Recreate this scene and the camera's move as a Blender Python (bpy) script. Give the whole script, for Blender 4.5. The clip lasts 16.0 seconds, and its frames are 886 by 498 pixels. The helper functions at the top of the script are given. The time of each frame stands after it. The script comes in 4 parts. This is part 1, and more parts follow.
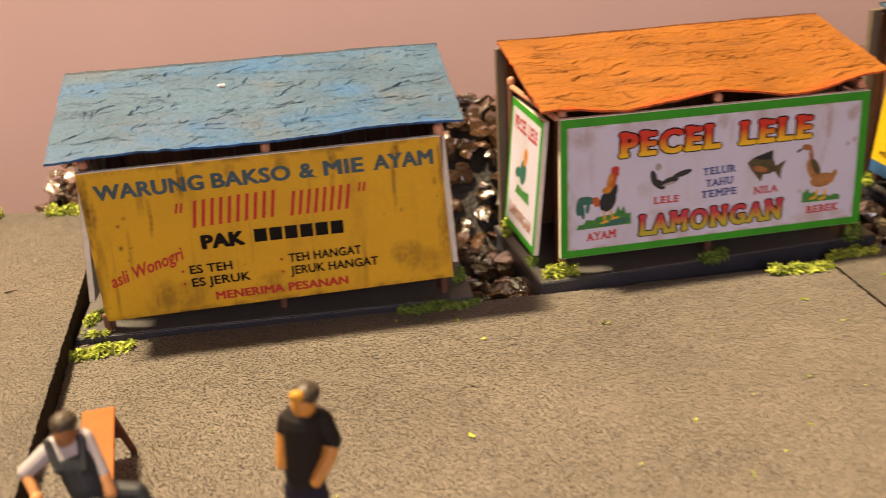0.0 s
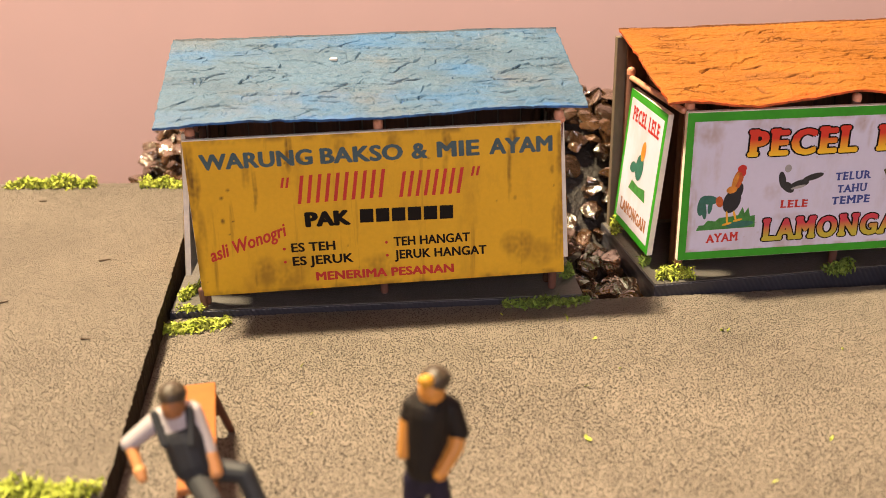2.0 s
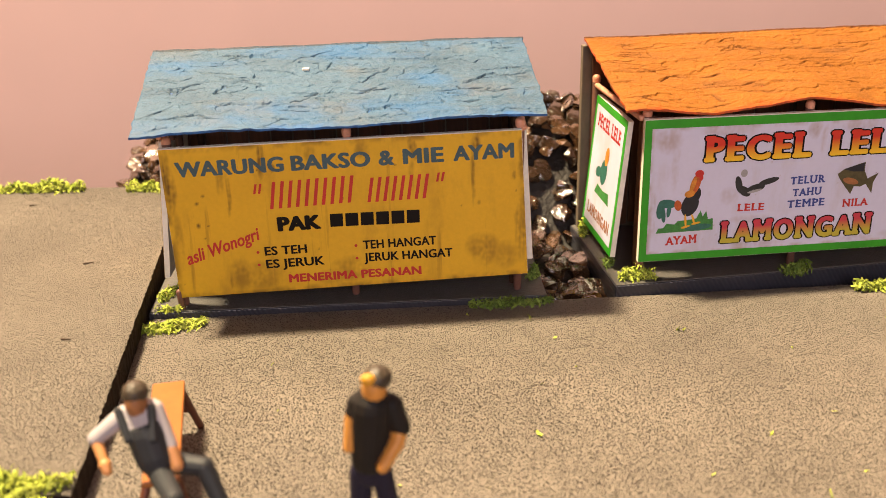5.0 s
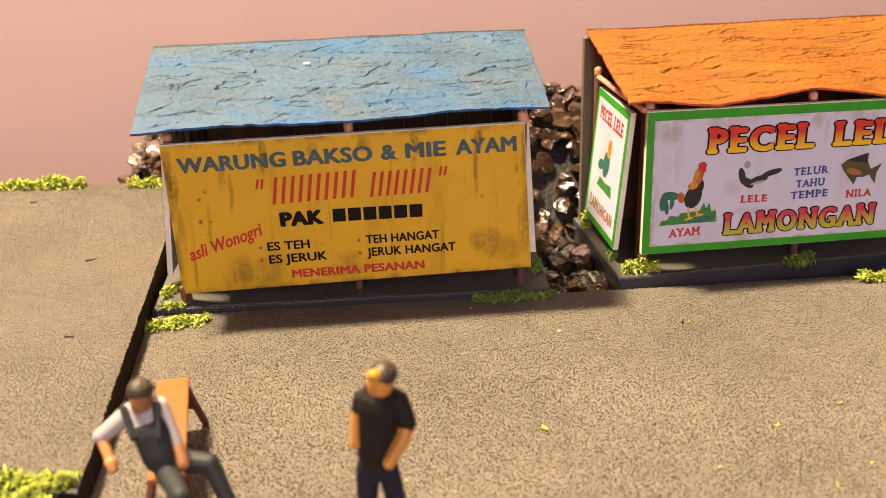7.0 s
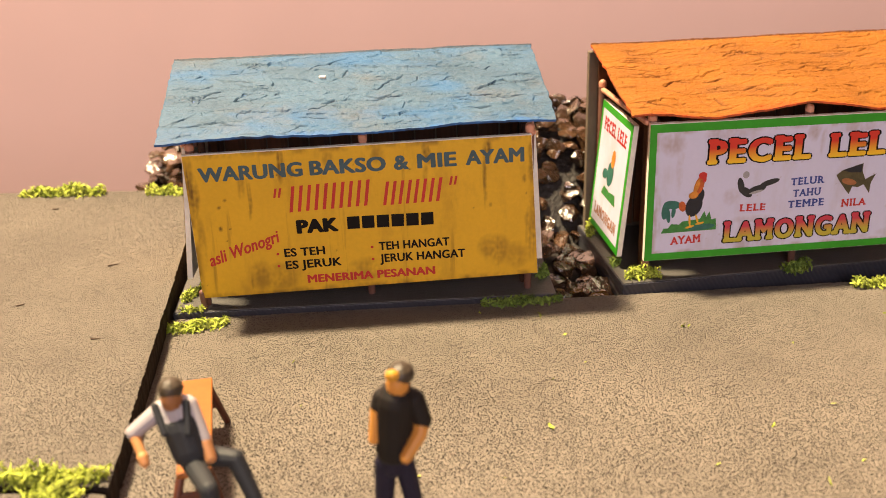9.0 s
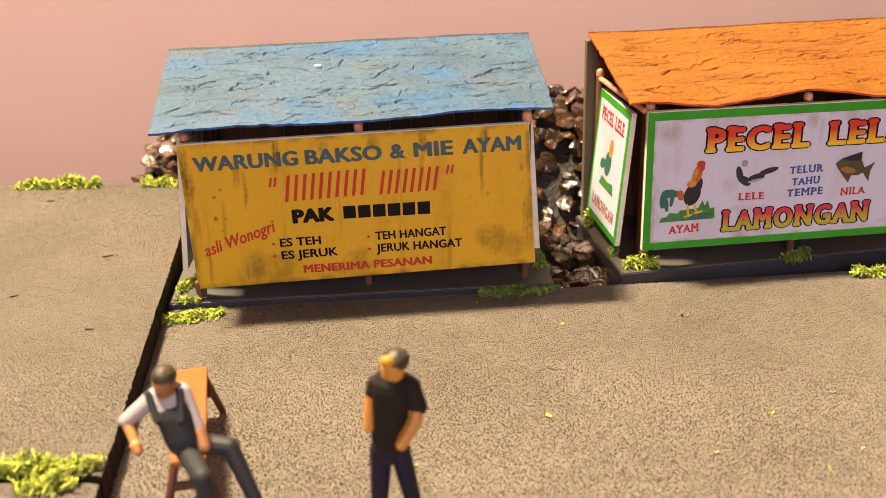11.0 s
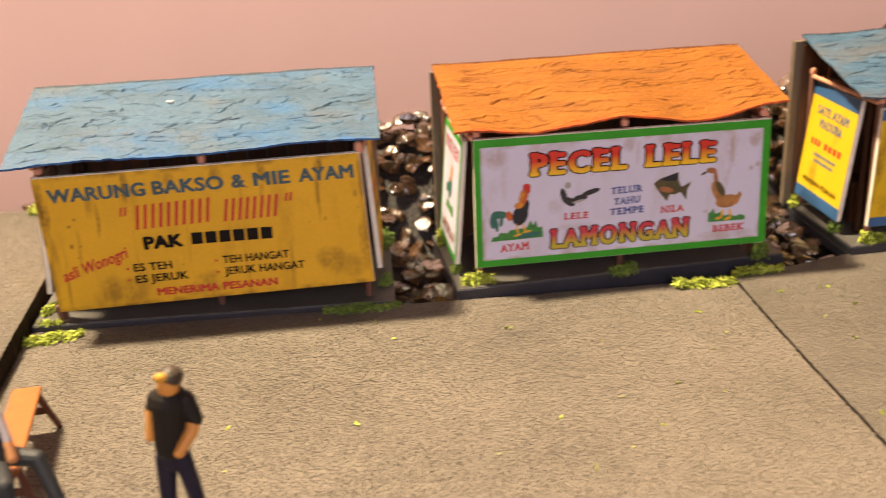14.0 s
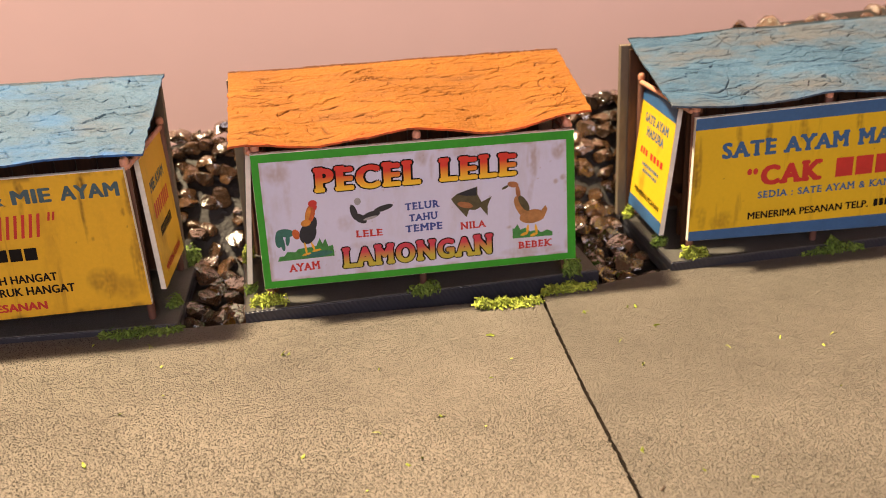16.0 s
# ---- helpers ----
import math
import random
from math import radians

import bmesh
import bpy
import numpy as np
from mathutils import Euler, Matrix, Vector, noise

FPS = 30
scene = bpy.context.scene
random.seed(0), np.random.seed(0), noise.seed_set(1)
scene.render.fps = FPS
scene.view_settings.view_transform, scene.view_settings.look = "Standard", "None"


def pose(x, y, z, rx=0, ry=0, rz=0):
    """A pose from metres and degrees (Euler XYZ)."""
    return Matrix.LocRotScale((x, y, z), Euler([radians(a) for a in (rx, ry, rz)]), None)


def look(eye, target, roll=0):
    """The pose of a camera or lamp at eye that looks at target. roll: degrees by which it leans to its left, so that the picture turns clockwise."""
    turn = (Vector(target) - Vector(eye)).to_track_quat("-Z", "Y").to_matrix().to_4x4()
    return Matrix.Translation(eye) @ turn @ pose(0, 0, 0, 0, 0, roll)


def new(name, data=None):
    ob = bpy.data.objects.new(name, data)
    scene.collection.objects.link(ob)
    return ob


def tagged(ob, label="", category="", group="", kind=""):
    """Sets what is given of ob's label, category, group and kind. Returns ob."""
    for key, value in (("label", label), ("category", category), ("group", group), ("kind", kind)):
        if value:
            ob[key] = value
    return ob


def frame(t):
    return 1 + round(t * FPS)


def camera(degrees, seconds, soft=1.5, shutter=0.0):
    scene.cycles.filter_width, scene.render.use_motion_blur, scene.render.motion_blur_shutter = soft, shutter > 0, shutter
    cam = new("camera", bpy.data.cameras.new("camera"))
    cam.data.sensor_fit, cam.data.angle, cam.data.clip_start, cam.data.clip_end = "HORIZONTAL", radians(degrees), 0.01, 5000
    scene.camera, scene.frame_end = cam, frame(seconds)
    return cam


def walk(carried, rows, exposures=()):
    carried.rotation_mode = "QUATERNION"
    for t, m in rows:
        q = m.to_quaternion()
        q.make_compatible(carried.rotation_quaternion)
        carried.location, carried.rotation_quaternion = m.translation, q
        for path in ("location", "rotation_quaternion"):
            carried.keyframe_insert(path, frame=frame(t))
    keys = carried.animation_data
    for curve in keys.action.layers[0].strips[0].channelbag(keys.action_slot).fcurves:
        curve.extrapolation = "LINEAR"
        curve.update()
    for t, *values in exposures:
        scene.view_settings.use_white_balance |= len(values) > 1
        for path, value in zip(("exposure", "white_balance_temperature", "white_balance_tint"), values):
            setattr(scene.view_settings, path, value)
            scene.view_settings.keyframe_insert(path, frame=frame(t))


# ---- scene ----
from mathutils.bvhtree import BVHTree

U = 0.00088  # one building unit (about 1/64 of two inches and a bit) in metres
cam = camera(45.6, 16.0, soft=0.8, shutter=0.5)
cam.data.dof.use_dof = True
cam.data.dof.focus_distance = 0.220
cam.data.dof.aperture_fstop = 24.0

# seconds, x, y, z in units, yaw, pitch, roll in degrees
PATH = [
    (0.0, 2.64, 0.54, 112.28, -0.722, -22.397, -2.957),
    (0.5, -5.24, 12.73, 105.79, 0.969, -22.278, -1.973),
    (1.0, -5.65, 12.51, 102.62, 1.894, -22.001, -1.428),
    (1.5, -8.95, 12.56, 106.48, 2.470, -21.953, -1.022),
    (2.0, -9.79, 10.04, 104.74, 2.618, -21.991, -0.841),
    (2.5, -8.42, 11.07, 105.89, 2.810, -22.083, -0.791),
    (3.0, -3.65, 9.48, 107.59, 2.975, -22.228, -0.880),
    (3.5, -1.20, 7.15, 108.00, 3.006, -22.129, -0.878),
    (3.7, 1.15, 5.58, 107.32, 3.289, -21.902, -1.035),
    (5.8, -1.51, 2.08, 110.62, 3.072, -22.522, -1.358),
    (6.0, -3.25, 3.14, 110.39, 3.077, -22.583, -1.418),
    (6.5, -3.63, 3.64, 108.47, 3.115, -22.579, -1.533),
    (7.0, -0.21, 2.82, 109.78, 3.192, -22.597, -1.649),
    (7.5, 2.10, -1.16, 109.59, 3.280, -22.643, -1.770),
    (8.0, 2.63, -3.59, 113.12, 3.370, -22.428, -1.744),
    (8.5, -0.69, -5.49, 112.45, 3.426, -22.443, -1.574),
    (9.0, -1.44, -6.20, 114.01, 3.358, -22.336, -1.602),
    (9.2, -1.13, -7.22, 113.81, 3.239, -22.323, -1.663),
    (11.5, -0.90, -3.60, 110.51, 3.421, -22.473, -1.790),
    (12.0, -1.60, -1.18, 109.65, 3.700, -22.363, -1.769),
    (12.5, -3.66, 0.22, 110.22, 3.836, -22.127, -1.817),
    (13.0, 9.83, -7.99, 117.26, 3.733, -22.227, -1.975),
    (13.5, 20.27, -15.62, 118.96, 3.186, -22.054, -2.170),
    (14.0, 37.21, -20.62, 119.70, 2.447, -21.893, -2.506),
    (14.5, 62.71, -15.01, 121.07, 2.093, -22.065, -2.958),
    (15.0, 80.66, -14.48, 119.29, 1.565, -22.125, -3.039),
    (15.5, 87.65, -9.71, 119.77, 1.557, -22.129, -2.880),
    (16.0, 87.92, -2.25, 118.80, 1.675, -22.482, -2.542),
]
walk(cam, [(t, pose(x * U, y * U, z * U, 90 + p, 0, w) @ pose(0, 0, 0, 0, 0, r)) for t, x, y, z, w, p, r in PATH], [(0.0, -0.34, 6600, 10), (0.5, -0.08, 6500, 10), (1.0, 0.0, 6450, 10), (12.5, 0.0, 6450, 10), (13.5, -0.08, 6450, 10), (14.5, 0.0, 6300, 10), (16.0, 0.0, 6300, 10)])

# ---- light ----
world = bpy.data.worlds.new("room_air")
world.use_nodes = True
world.node_tree.nodes["Background"].inputs[0].default_value = (1.0, 0.86, 0.80, 1)
world.node_tree.nodes["Background"].inputs[1].default_value = 0.05
scene.world = world


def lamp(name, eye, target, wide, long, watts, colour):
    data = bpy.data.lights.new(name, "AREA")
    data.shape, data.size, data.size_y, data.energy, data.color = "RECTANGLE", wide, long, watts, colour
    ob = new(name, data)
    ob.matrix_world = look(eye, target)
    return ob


lamp("ceiling_lamp", (-0.40, 0.268, 1.05), (0.0, 0.20, 0.0), 0.07, 0.07, 36.5, (1.0, 0.795, 0.495))
lamp("ceiling_lamp", (-0.30, 0.290, 0.95), (0.0, 0.20, 0.0), 0.06, 0.06, 10.0, (1.0, 0.795, 0.495))
# unseen soft fill added behind the camera to brighten the sign fronts
lamp("front_fill", (0.14, -0.86, 0.46), (0.04, 0.22, 0.02), 0.5, 0.5, 5.9, (0.99, 0.865, 0.93))


# ---- materials ----
def material(name, colour, rough=0.6, metal=0.0, var=0.25, scale=0.2, fine=3.0, bump=0.0, bump_scale=2.0, second=None,
             stretch=(1, 1, 1), coat=0.0, spec=0.5, random_tint=0.0):
    """A painted or printed surface: colour that wanders at two scales, with fine relief. Scales are per building unit."""
    m = bpy.data.materials.new(name)
    m.use_nodes = True
    nt = m.node_tree
    bsdf = nt.nodes["Principled BSDF"]
    bsdf.inputs["Roughness"].default_value, bsdf.inputs["Metallic"].default_value = rough, metal
    bsdf.inputs["Coat Weight"].default_value, bsdf.inputs["Coat Roughness"].default_value = coat, 0.07
    bsdf.inputs["Specular IOR Level"].default_value = spec
    co = nt.nodes.new("ShaderNodeTexCoord")
    mp = nt.nodes.new("ShaderNodeMapping")
    mp.inputs["Scale"].default_value = [s / U for s in stretch]
    nt.links.new(co.outputs["Object"], mp.inputs["Vector"])
    where = mp.outputs["Vector"]

    def noise_at(s, detail=4.0, rough_=0.55):
        n = nt.nodes.new("ShaderNodeTexNoise")
        n.inputs["Scale"].default_value, n.inputs["Detail"].default_value, n.inputs["Roughness"].default_value = s, detail, rough_
        nt.links.new(where, n.inputs["Vector"])
        return n.outputs["Fac"]

    dark = [c * (1 - var) for c in colour] if second is None else list(second)
    light = [min(1, c * (1 + var * 0.6)) for c in colour]
    ramp = nt.nodes.new("ShaderNodeValToRGB")
    ramp.color_ramp.elements[0].position, ramp.color_ramp.elements[1].position = 0.34, 0.66
    ramp.color_ramp.elements[0].color, ramp.color_ramp.elements[1].color = (*dark, 1), (*light, 1)
    mix = nt.nodes.new("ShaderNodeMath")
    mix.operation = "MULTIPLY_ADD"
    mix.inputs[1].default_value = 0.35
    nt.links.new(noise_at(fine, 5), mix.inputs[0])
    half = nt.nodes.new("ShaderNodeMath")
    half.operation = "MULTIPLY"
    half.inputs[1].default_value = 0.65
    nt.links.new(noise_at(scale, 5), half.inputs[0])
    nt.links.new(half.outputs[0], mix.inputs[2])
    nt.links.new(mix.outputs[0], ramp.inputs[0])
    last = ramp.outputs[0]
    if random_tint:
        info = nt.nodes.new("ShaderNodeObjectInfo")
        hsv = nt.nodes.new("ShaderNodeHueSaturation")
        rng = nt.nodes.new("ShaderNodeMapRange")
        rng.inputs["To Min"].default_value, rng.inputs["To Max"].default_value = 1 - random_tint, 1 + random_tint
        nt.links.new(info.outputs["Random"], rng.inputs["Value"])
        nt.links.new(rng.outputs[0], hsv.inputs["Value"])
        nt.links.new(last, hsv.inputs["Color"])
        last = hsv.outputs[0]
    nt.links.new(last, bsdf.inputs["Base Color"])
    if bump:
        b = nt.nodes.new("ShaderNodeBump")
        b.inputs["Strength"].default_value, b.inputs["Distance"].default_value = min(1.0, bump), U * max(1.0, bump)
        nt.links.new(noise_at(bump_scale, 4, 0.6), b.inputs["Height"])
        nt.links.new(b.outputs[0], bsdf.inputs["Normal"])
        nt.links.new(b.outputs[0], bsdf.inputs["Coat Normal"])
    return m


def add_masked_tint(m, tint, where="fissure_dark"):
    """Tints a material by a mesh attribute: fissure darkening, rim paint or stains."""
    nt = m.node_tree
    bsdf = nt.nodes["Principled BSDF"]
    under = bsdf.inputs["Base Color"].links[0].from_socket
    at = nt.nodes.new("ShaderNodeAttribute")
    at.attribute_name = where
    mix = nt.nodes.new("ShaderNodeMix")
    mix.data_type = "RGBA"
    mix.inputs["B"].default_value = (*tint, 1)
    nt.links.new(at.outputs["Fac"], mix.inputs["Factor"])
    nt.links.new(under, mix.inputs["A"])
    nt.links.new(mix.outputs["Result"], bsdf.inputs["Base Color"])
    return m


def add_grime(m, colour, scale, low, high, stretch=(1, 1, 1), amount=0.8):
    """Lays stains of another colour over a material, where a stretched noise is high."""
    nt = m.node_tree
    bsdf = nt.nodes["Principled BSDF"]
    under = bsdf.inputs["Base Color"].links[0].from_socket
    co = nt.nodes.new("ShaderNodeTexCoord")
    mp = nt.nodes.new("ShaderNodeMapping")
    mp.inputs["Scale"].default_value = [s / U for s in stretch]
    n = nt.nodes.new("ShaderNodeTexNoise")
    n.inputs["Scale"].default_value, n.inputs["Detail"].default_value, n.inputs["Roughness"].default_value = scale, 6, 0.6
    rng = nt.nodes.new("ShaderNodeMapRange")
    rng.inputs["From Min"].default_value, rng.inputs["From Max"].default_value, rng.inputs["To Max"].default_value = low, high, amount
    mix = nt.nodes.new("ShaderNodeMix")
    mix.data_type = "RGBA"
    mix.inputs["B"].default_value = (*colour, 1)
    nt.links.new(co.outputs["Object"], mp.inputs["Vector"])
    nt.links.new(mp.outputs[0], n.inputs["Vector"])
    nt.links.new(n.outputs["Fac"], rng.inputs["Value"])
    nt.links.new(rng.outputs[0], mix.inputs["Factor"])
    nt.links.new(under, mix.inputs["A"])
    nt.links.new(mix.outputs["Result"], bsdf.inputs["Base Color"])
    return m


def foam_material(name, colour, pore, relief):
    """Foam sheet painted as asphalt: a pitted crumb, its pores darkened in the colour. pore: how dark and dense the
    pits are.
    """
    m = material(name, colour, rough=0.75, var=0.2, scale=0.03, fine=0.35, spec=0.25)
    nt = m.node_tree
    bsdf = nt.nodes["Principled BSDF"]
    under = bsdf.inputs["Base Color"].links[0].from_socket
    co = nt.nodes.new("ShaderNodeTexCoord")
    mp = nt.nodes.new("ShaderNodeMapping")
    mp.inputs["Scale"].default_value = (1 / U, 0.66 / U, 1 / U)
    mp.inputs["Rotation"].default_value = (0, 0, radians(12))
    mp.inputs["Location"].default_value = (0, 0, 3.37)
    nt.links.new(co.outputs["Object"], mp.inputs["Vector"])

    def noise_at(scale, detail, rough):
        n = nt.nodes.new("ShaderNodeTexNoise")
        n.inputs["Scale"].default_value, n.inputs["Detail"].default_value, n.inputs["Roughness"].default_value = scale, detail, rough
        nt.links.new(mp.outputs[0], n.inputs["Vector"])
        return n.outputs["Fac"]

    def ranged(value, low, high, to_low, to_high):
        r = nt.nodes.new("ShaderNodeMapRange")
        for key, v in (("From Min", low), ("From Max", high), ("To Min", to_low), ("To Max", to_high)):
            r.inputs[key].default_value = v
        nt.links.new(value, r.inputs["Value"])
        return r.outputs[0]

    crumb = noise_at(3.5, 0.6, 0.5)
    pits = ranged(crumb, 0.33, 0.46, 0.0, 1.0)
    uneven = ranged(noise_at(0.016, 3.0, 0.5), 0.36, 0.62, pore, pore * 0.74)
    # pits weaken towards the right end, to fit how soft the view looks there
    along = nt.nodes.new("ShaderNodeSeparateXYZ")
    nt.links.new(co.outputs["Object"], along.inputs[0])
    less = nt.nodes.new("ShaderNodeMath")
    less.operation = "MULTIPLY"
    nt.links.new(uneven, less.inputs[0])
    nt.links.new(ranged(along.outputs["X"], 25 * U, 95 * U, 1.0, 0.42), less.inputs[1])
    much = less.outputs[0]
    # pits are darkened in the colour, besides the bump's own shade
    mul = nt.nodes.new("ShaderNodeMix")
    mul.data_type, mul.blend_type = "RGBA", "MULTIPLY"
    nt.links.new(much, mul.inputs["Factor"])
    nt.links.new(under, mul.inputs["A"])
    nt.links.new(pits, mul.inputs["B"])
    nt.links.new(mul.outputs["Result"], bsdf.inputs["Base Color"])
    b = nt.nodes.new("ShaderNodeBump")
    b.inputs["Strength"].default_value, b.inputs["Distance"].default_value = 1.0, 0.25 * relief * U
    nt.links.new(pits, b.inputs["Height"])
    nt.links.new(b.outputs[0], bsdf.inputs["Normal"])
    return m


def gradient_material(name, low, high, z0, z1):
    """Printed letters that run from one colour at their foot to another at their head."""
    m = bpy.data.materials.new(name)
    m.use_nodes = True
    nt = m.node_tree
    bsdf = nt.nodes["Principled BSDF"]
    bsdf.inputs["Roughness"].default_value = 0.5
    co = nt.nodes.new("ShaderNodeTexCoord")
    sep = nt.nodes.new("ShaderNodeSeparateXYZ")
    rng = nt.nodes.new("ShaderNodeMapRange")
    rng.inputs["From Min"].default_value, rng.inputs["From Max"].default_value = z0 * U, z1 * U
    mix = nt.nodes.new("ShaderNodeMix")
    mix.data_type = "RGBA"
    mix.inputs["A"].default_value, mix.inputs["B"].default_value = (*low, 1), (*high, 1)
    nt.links.new(co.outputs["Object"], sep.inputs[0])
    nt.links.new(sep.outputs["Z"], rng.inputs["Value"])
    nt.links.new(rng.outputs[0], mix.inputs["Factor"])
    nt.links.new(mix.outputs["Result"], bsdf.inputs["Base Color"])
    return m


FOAM = foam_material("asphalt_foam", (0.194, 0.165, 0.137), 0.90, 2.8)
SMOOTH_FOAM = foam_material("smooth_asphalt_foam", (0.157, 0.135, 0.113), 0.48, 2.4)
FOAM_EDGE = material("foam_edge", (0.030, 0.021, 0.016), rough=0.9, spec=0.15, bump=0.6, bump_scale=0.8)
PINK = material("pink_wall", (0.575, 0.395, 0.420), rough=0.8, var=0.03, scale=0.004, fine=0.02)
PLASTER = material("plaster", (0.50, 0.45, 0.42), rough=0.85, var=0.06, scale=0.003, fine=0.02)
TABLE = material("table_wood", (0.16, 0.09, 0.05), rough=0.5, var=0.3, scale=0.01, fine=0.1, stretch=(1, 8, 1))
BLUE_ROOF = material("blue_roof_paint", (0.046, 0.104, 0.180), rough=0.64, spec=0.45, var=0.30, scale=0.12, fine=2.6, bump=0.6, bump_scale=0.9, stretch=(0.5, 1, 1))
add_grime(BLUE_ROOF, (0.018, 0.105, 0.26), 0.05, 0.50, 0.66, (0.7, 1.3, 1), amount=0.75)
add_grime(BLUE_ROOF, (0.13, 0.11, 0.09), 0.05, 0.53, 0.74, amount=0.45)
TEAL_ROOF = material("faded_blue_roof_paint", (0.066, 0.126, 0.203), rough=0.8, spec=0.2, var=0.3, scale=0.06, fine=0.7, bump=0.6, bump_scale=0.9, stretch=(0.5, 1, 1))
add_grime(TEAL_ROOF, (0.108, 0.104, 0.106), 0.05, 0.44, 0.62, (0.6, 1.4, 1), amount=0.8)
ORANGE_ROOF = material("orange_roof_paint", (0.280, 0.096, 0.0100), rough=0.75, spec=0.25, var=0.2, scale=0.06, fine=0.7, bump=0.6, bump_scale=0.9, stretch=(0.5, 1, 1))
add_grime(ORANGE_ROOF, (0.16, 0.060, 0.014), 0.13, 0.48, 0.72, (0.6, 1.3, 1), amount=0.5)
# darkens the creases in the colour, as relief alone shades them too little
add_masked_tint(BLUE_ROOF, (0.008, 0.016, 0.026))
add_masked_tint(TEAL_ROOF, (0.010, 0.014, 0.017))
add_masked_tint(ORANGE_ROOF, (0.045, 0.010, 0.003))
ROOF_EDGE_BLUE = material("blue_edge_paint", (0.014, 0.085, 0.26), rough=0.6, var=0.9, scale=0.12, fine=1.0, second=(0.006, 0.014, 0.035))
ROOF_EDGE_ORANGE = material("red_orange_edge_paint", (0.50, 0.075, 0.012), rough=0.6, var=0.9, scale=0.12, fine=1.0, second=(0.10, 0.03, 0.008))
add_masked_tint(BLUE_ROOF, (0.012, 0.12, 0.40), "rim")
add_masked_tint(TEAL_ROOF, (0.025, 0.09, 0.20), "rim")
add_masked_tint(ORANGE_ROOF, (0.40, 0.06, 0.008), "rim")
YELLOW = material("yellow_print", (0.72, 0.415, 0.020), rough=0.5, var=0.10, scale=0.05, fine=0.9, spec=0.35)
add_grime(YELLOW, (0.22, 0.105, 0.014), 0.085, 0.54, 0.76, (1.6, 1, 0.6), amount=0.4)
add_grime(YELLOW, (0.17, 0.07, 0.010), 0.10, 0.61, 0.76, (3.6, 1, 0.26), amount=0.6)
add_masked_tint(YELLOW, (0.085, 0.036, 0.008), "stain")
SUN_YELLOW = material("bright_yellow_print", (0.72, 0.46, 0.012), rough=0.5, var=0.08, scale=0.05, fine=0.9, spec=0.35)
add_grime(SUN_YELLOW, (0.20, 0.10, 0.012), 0.10, 0.60, 0.80, (2.4, 1, 0.35), amount=0.7)
add_masked_tint(SUN_YELLOW, (0.11, 0.05, 0.008), "stain")
WHITE = material("white_print", (0.63, 0.62, 0.80), rough=0.5, var=0.05, scale=0.05, fine=0.9, spec=0.35)
add_grime(WHITE, (0.42, 0.34, 0.30), 0.07, 0.52, 0.78, (1.8, 1, 0.6), amount=0.5)
add_masked_tint(WHITE, (0.36, 0.25, 0.20), "stain")
GREEN = material("green_print", (0.030, 0.33, 0.012), rough=0.5, var=0.2, scale=0.1, fine=0.9)
SKY_BLUE = material("blue_print", (0.036, 0.115, 0.28), rough=0.5, var=0.2, scale=0.1, fine=0.9)
PAPER = material("cream_board", (0.86, 0.80, 0.70), rough=0.8, var=0.15, scale=0.1, fine=0.8)
SLATE = material("slate_blue_ink", (0.068, 0.115, 0.14), rough=0.5, var=0.2, spec=0.25)
RED_INK = material("red_ink", (0.52, 0.025, 0.02), rough=0.5, var=0.15)
BLACK_INK = material("black_ink", (0.008, 0.006, 0.006), rough=0.55, spec=0.15)
BLUE_INK = material("blue_ink", (0.035, 0.06, 0.28), rough=0.5, var=0.15)
WOOD = material("dark_wood", (0.12, 0.047, 0.021), rough=0.75, var=0.4, scale=0.15, fine=1.2, stretch=(2, 2, 0.25), random_tint=0.35)
CONCRETE = material("pale_grey_paint", (0.105, 0.098, 0.090), rough=0.45, var=0.25, scale=0.08, fine=0.9, bump=0.3, bump_scale=1.5)
# one wood, two tones: shade put into the posts, light into heads, rails
SHADED_POST = material("shaded_post_wood", (0.16, 0.07, 0.05), rough=0.6, var=0.3, scale=0.3, fine=1.5, stretch=(1, 1, 0.3))
LIT_WOOD = material("lit_brown_wood", (0.70, 0.32, 0.20), rough=0.45, var=0.3, scale=0.3, fine=1.5)
WALL_BOARD = material("weathered_grey_board", (0.15, 0.115, 0.08), rough=0.75, var=0.3, scale=0.08, fine=0.9, stretch=(1, 1, 0.4))
STONE = material("lacquered_stone", (0.066, 0.033, 0.015), rough=0.18, var=0.7, scale=0.12, fine=0.8, bump=1.1, bump_scale=0.7, coat=1.0, spec=0.9, random_tint=0.6)
# added near-black underlay; its colour keeps the gaps between stones dark
BED = material("dark_underlay", (0.012, 0.008, 0.006), rough=0.6, bump=0.8, bump_scale=0.5)
GRASS = material("grass_flock", (0.46, 0.50, 0.07), rough=0.85, var=0.35, scale=0.5, fine=2.0, second=(0.26, 0.34, 0.03))
MOSS = material("dark_grass_flock", (0.17, 0.225, 0.036), rough=0.85, var=0.4, scale=0.5, fine=2.0, second=(0.08, 0.15, 0.02))


def add_island_tint(m, low, high):
    """Every flake of a flock takes a shade of its own."""
    nt = m.node_tree
    bsdf = nt.nodes["Principled BSDF"]
    geo, rng, hsv = (nt.nodes.new("ShaderNode" + kind) for kind in ("NewGeometry", "MapRange", "HueSaturation"))
    rng.inputs["To Min"].default_value, rng.inputs["To Max"].default_value = low, high
    nt.links.new(geo.outputs["Random Per Island"], rng.inputs["Value"])
    nt.links.new(rng.outputs[0], hsv.inputs["Value"])
    nt.links.new(bsdf.inputs["Base Color"].links[0].from_socket, hsv.inputs["Color"])
    nt.links.new(hsv.outputs[0], bsdf.inputs["Base Color"])


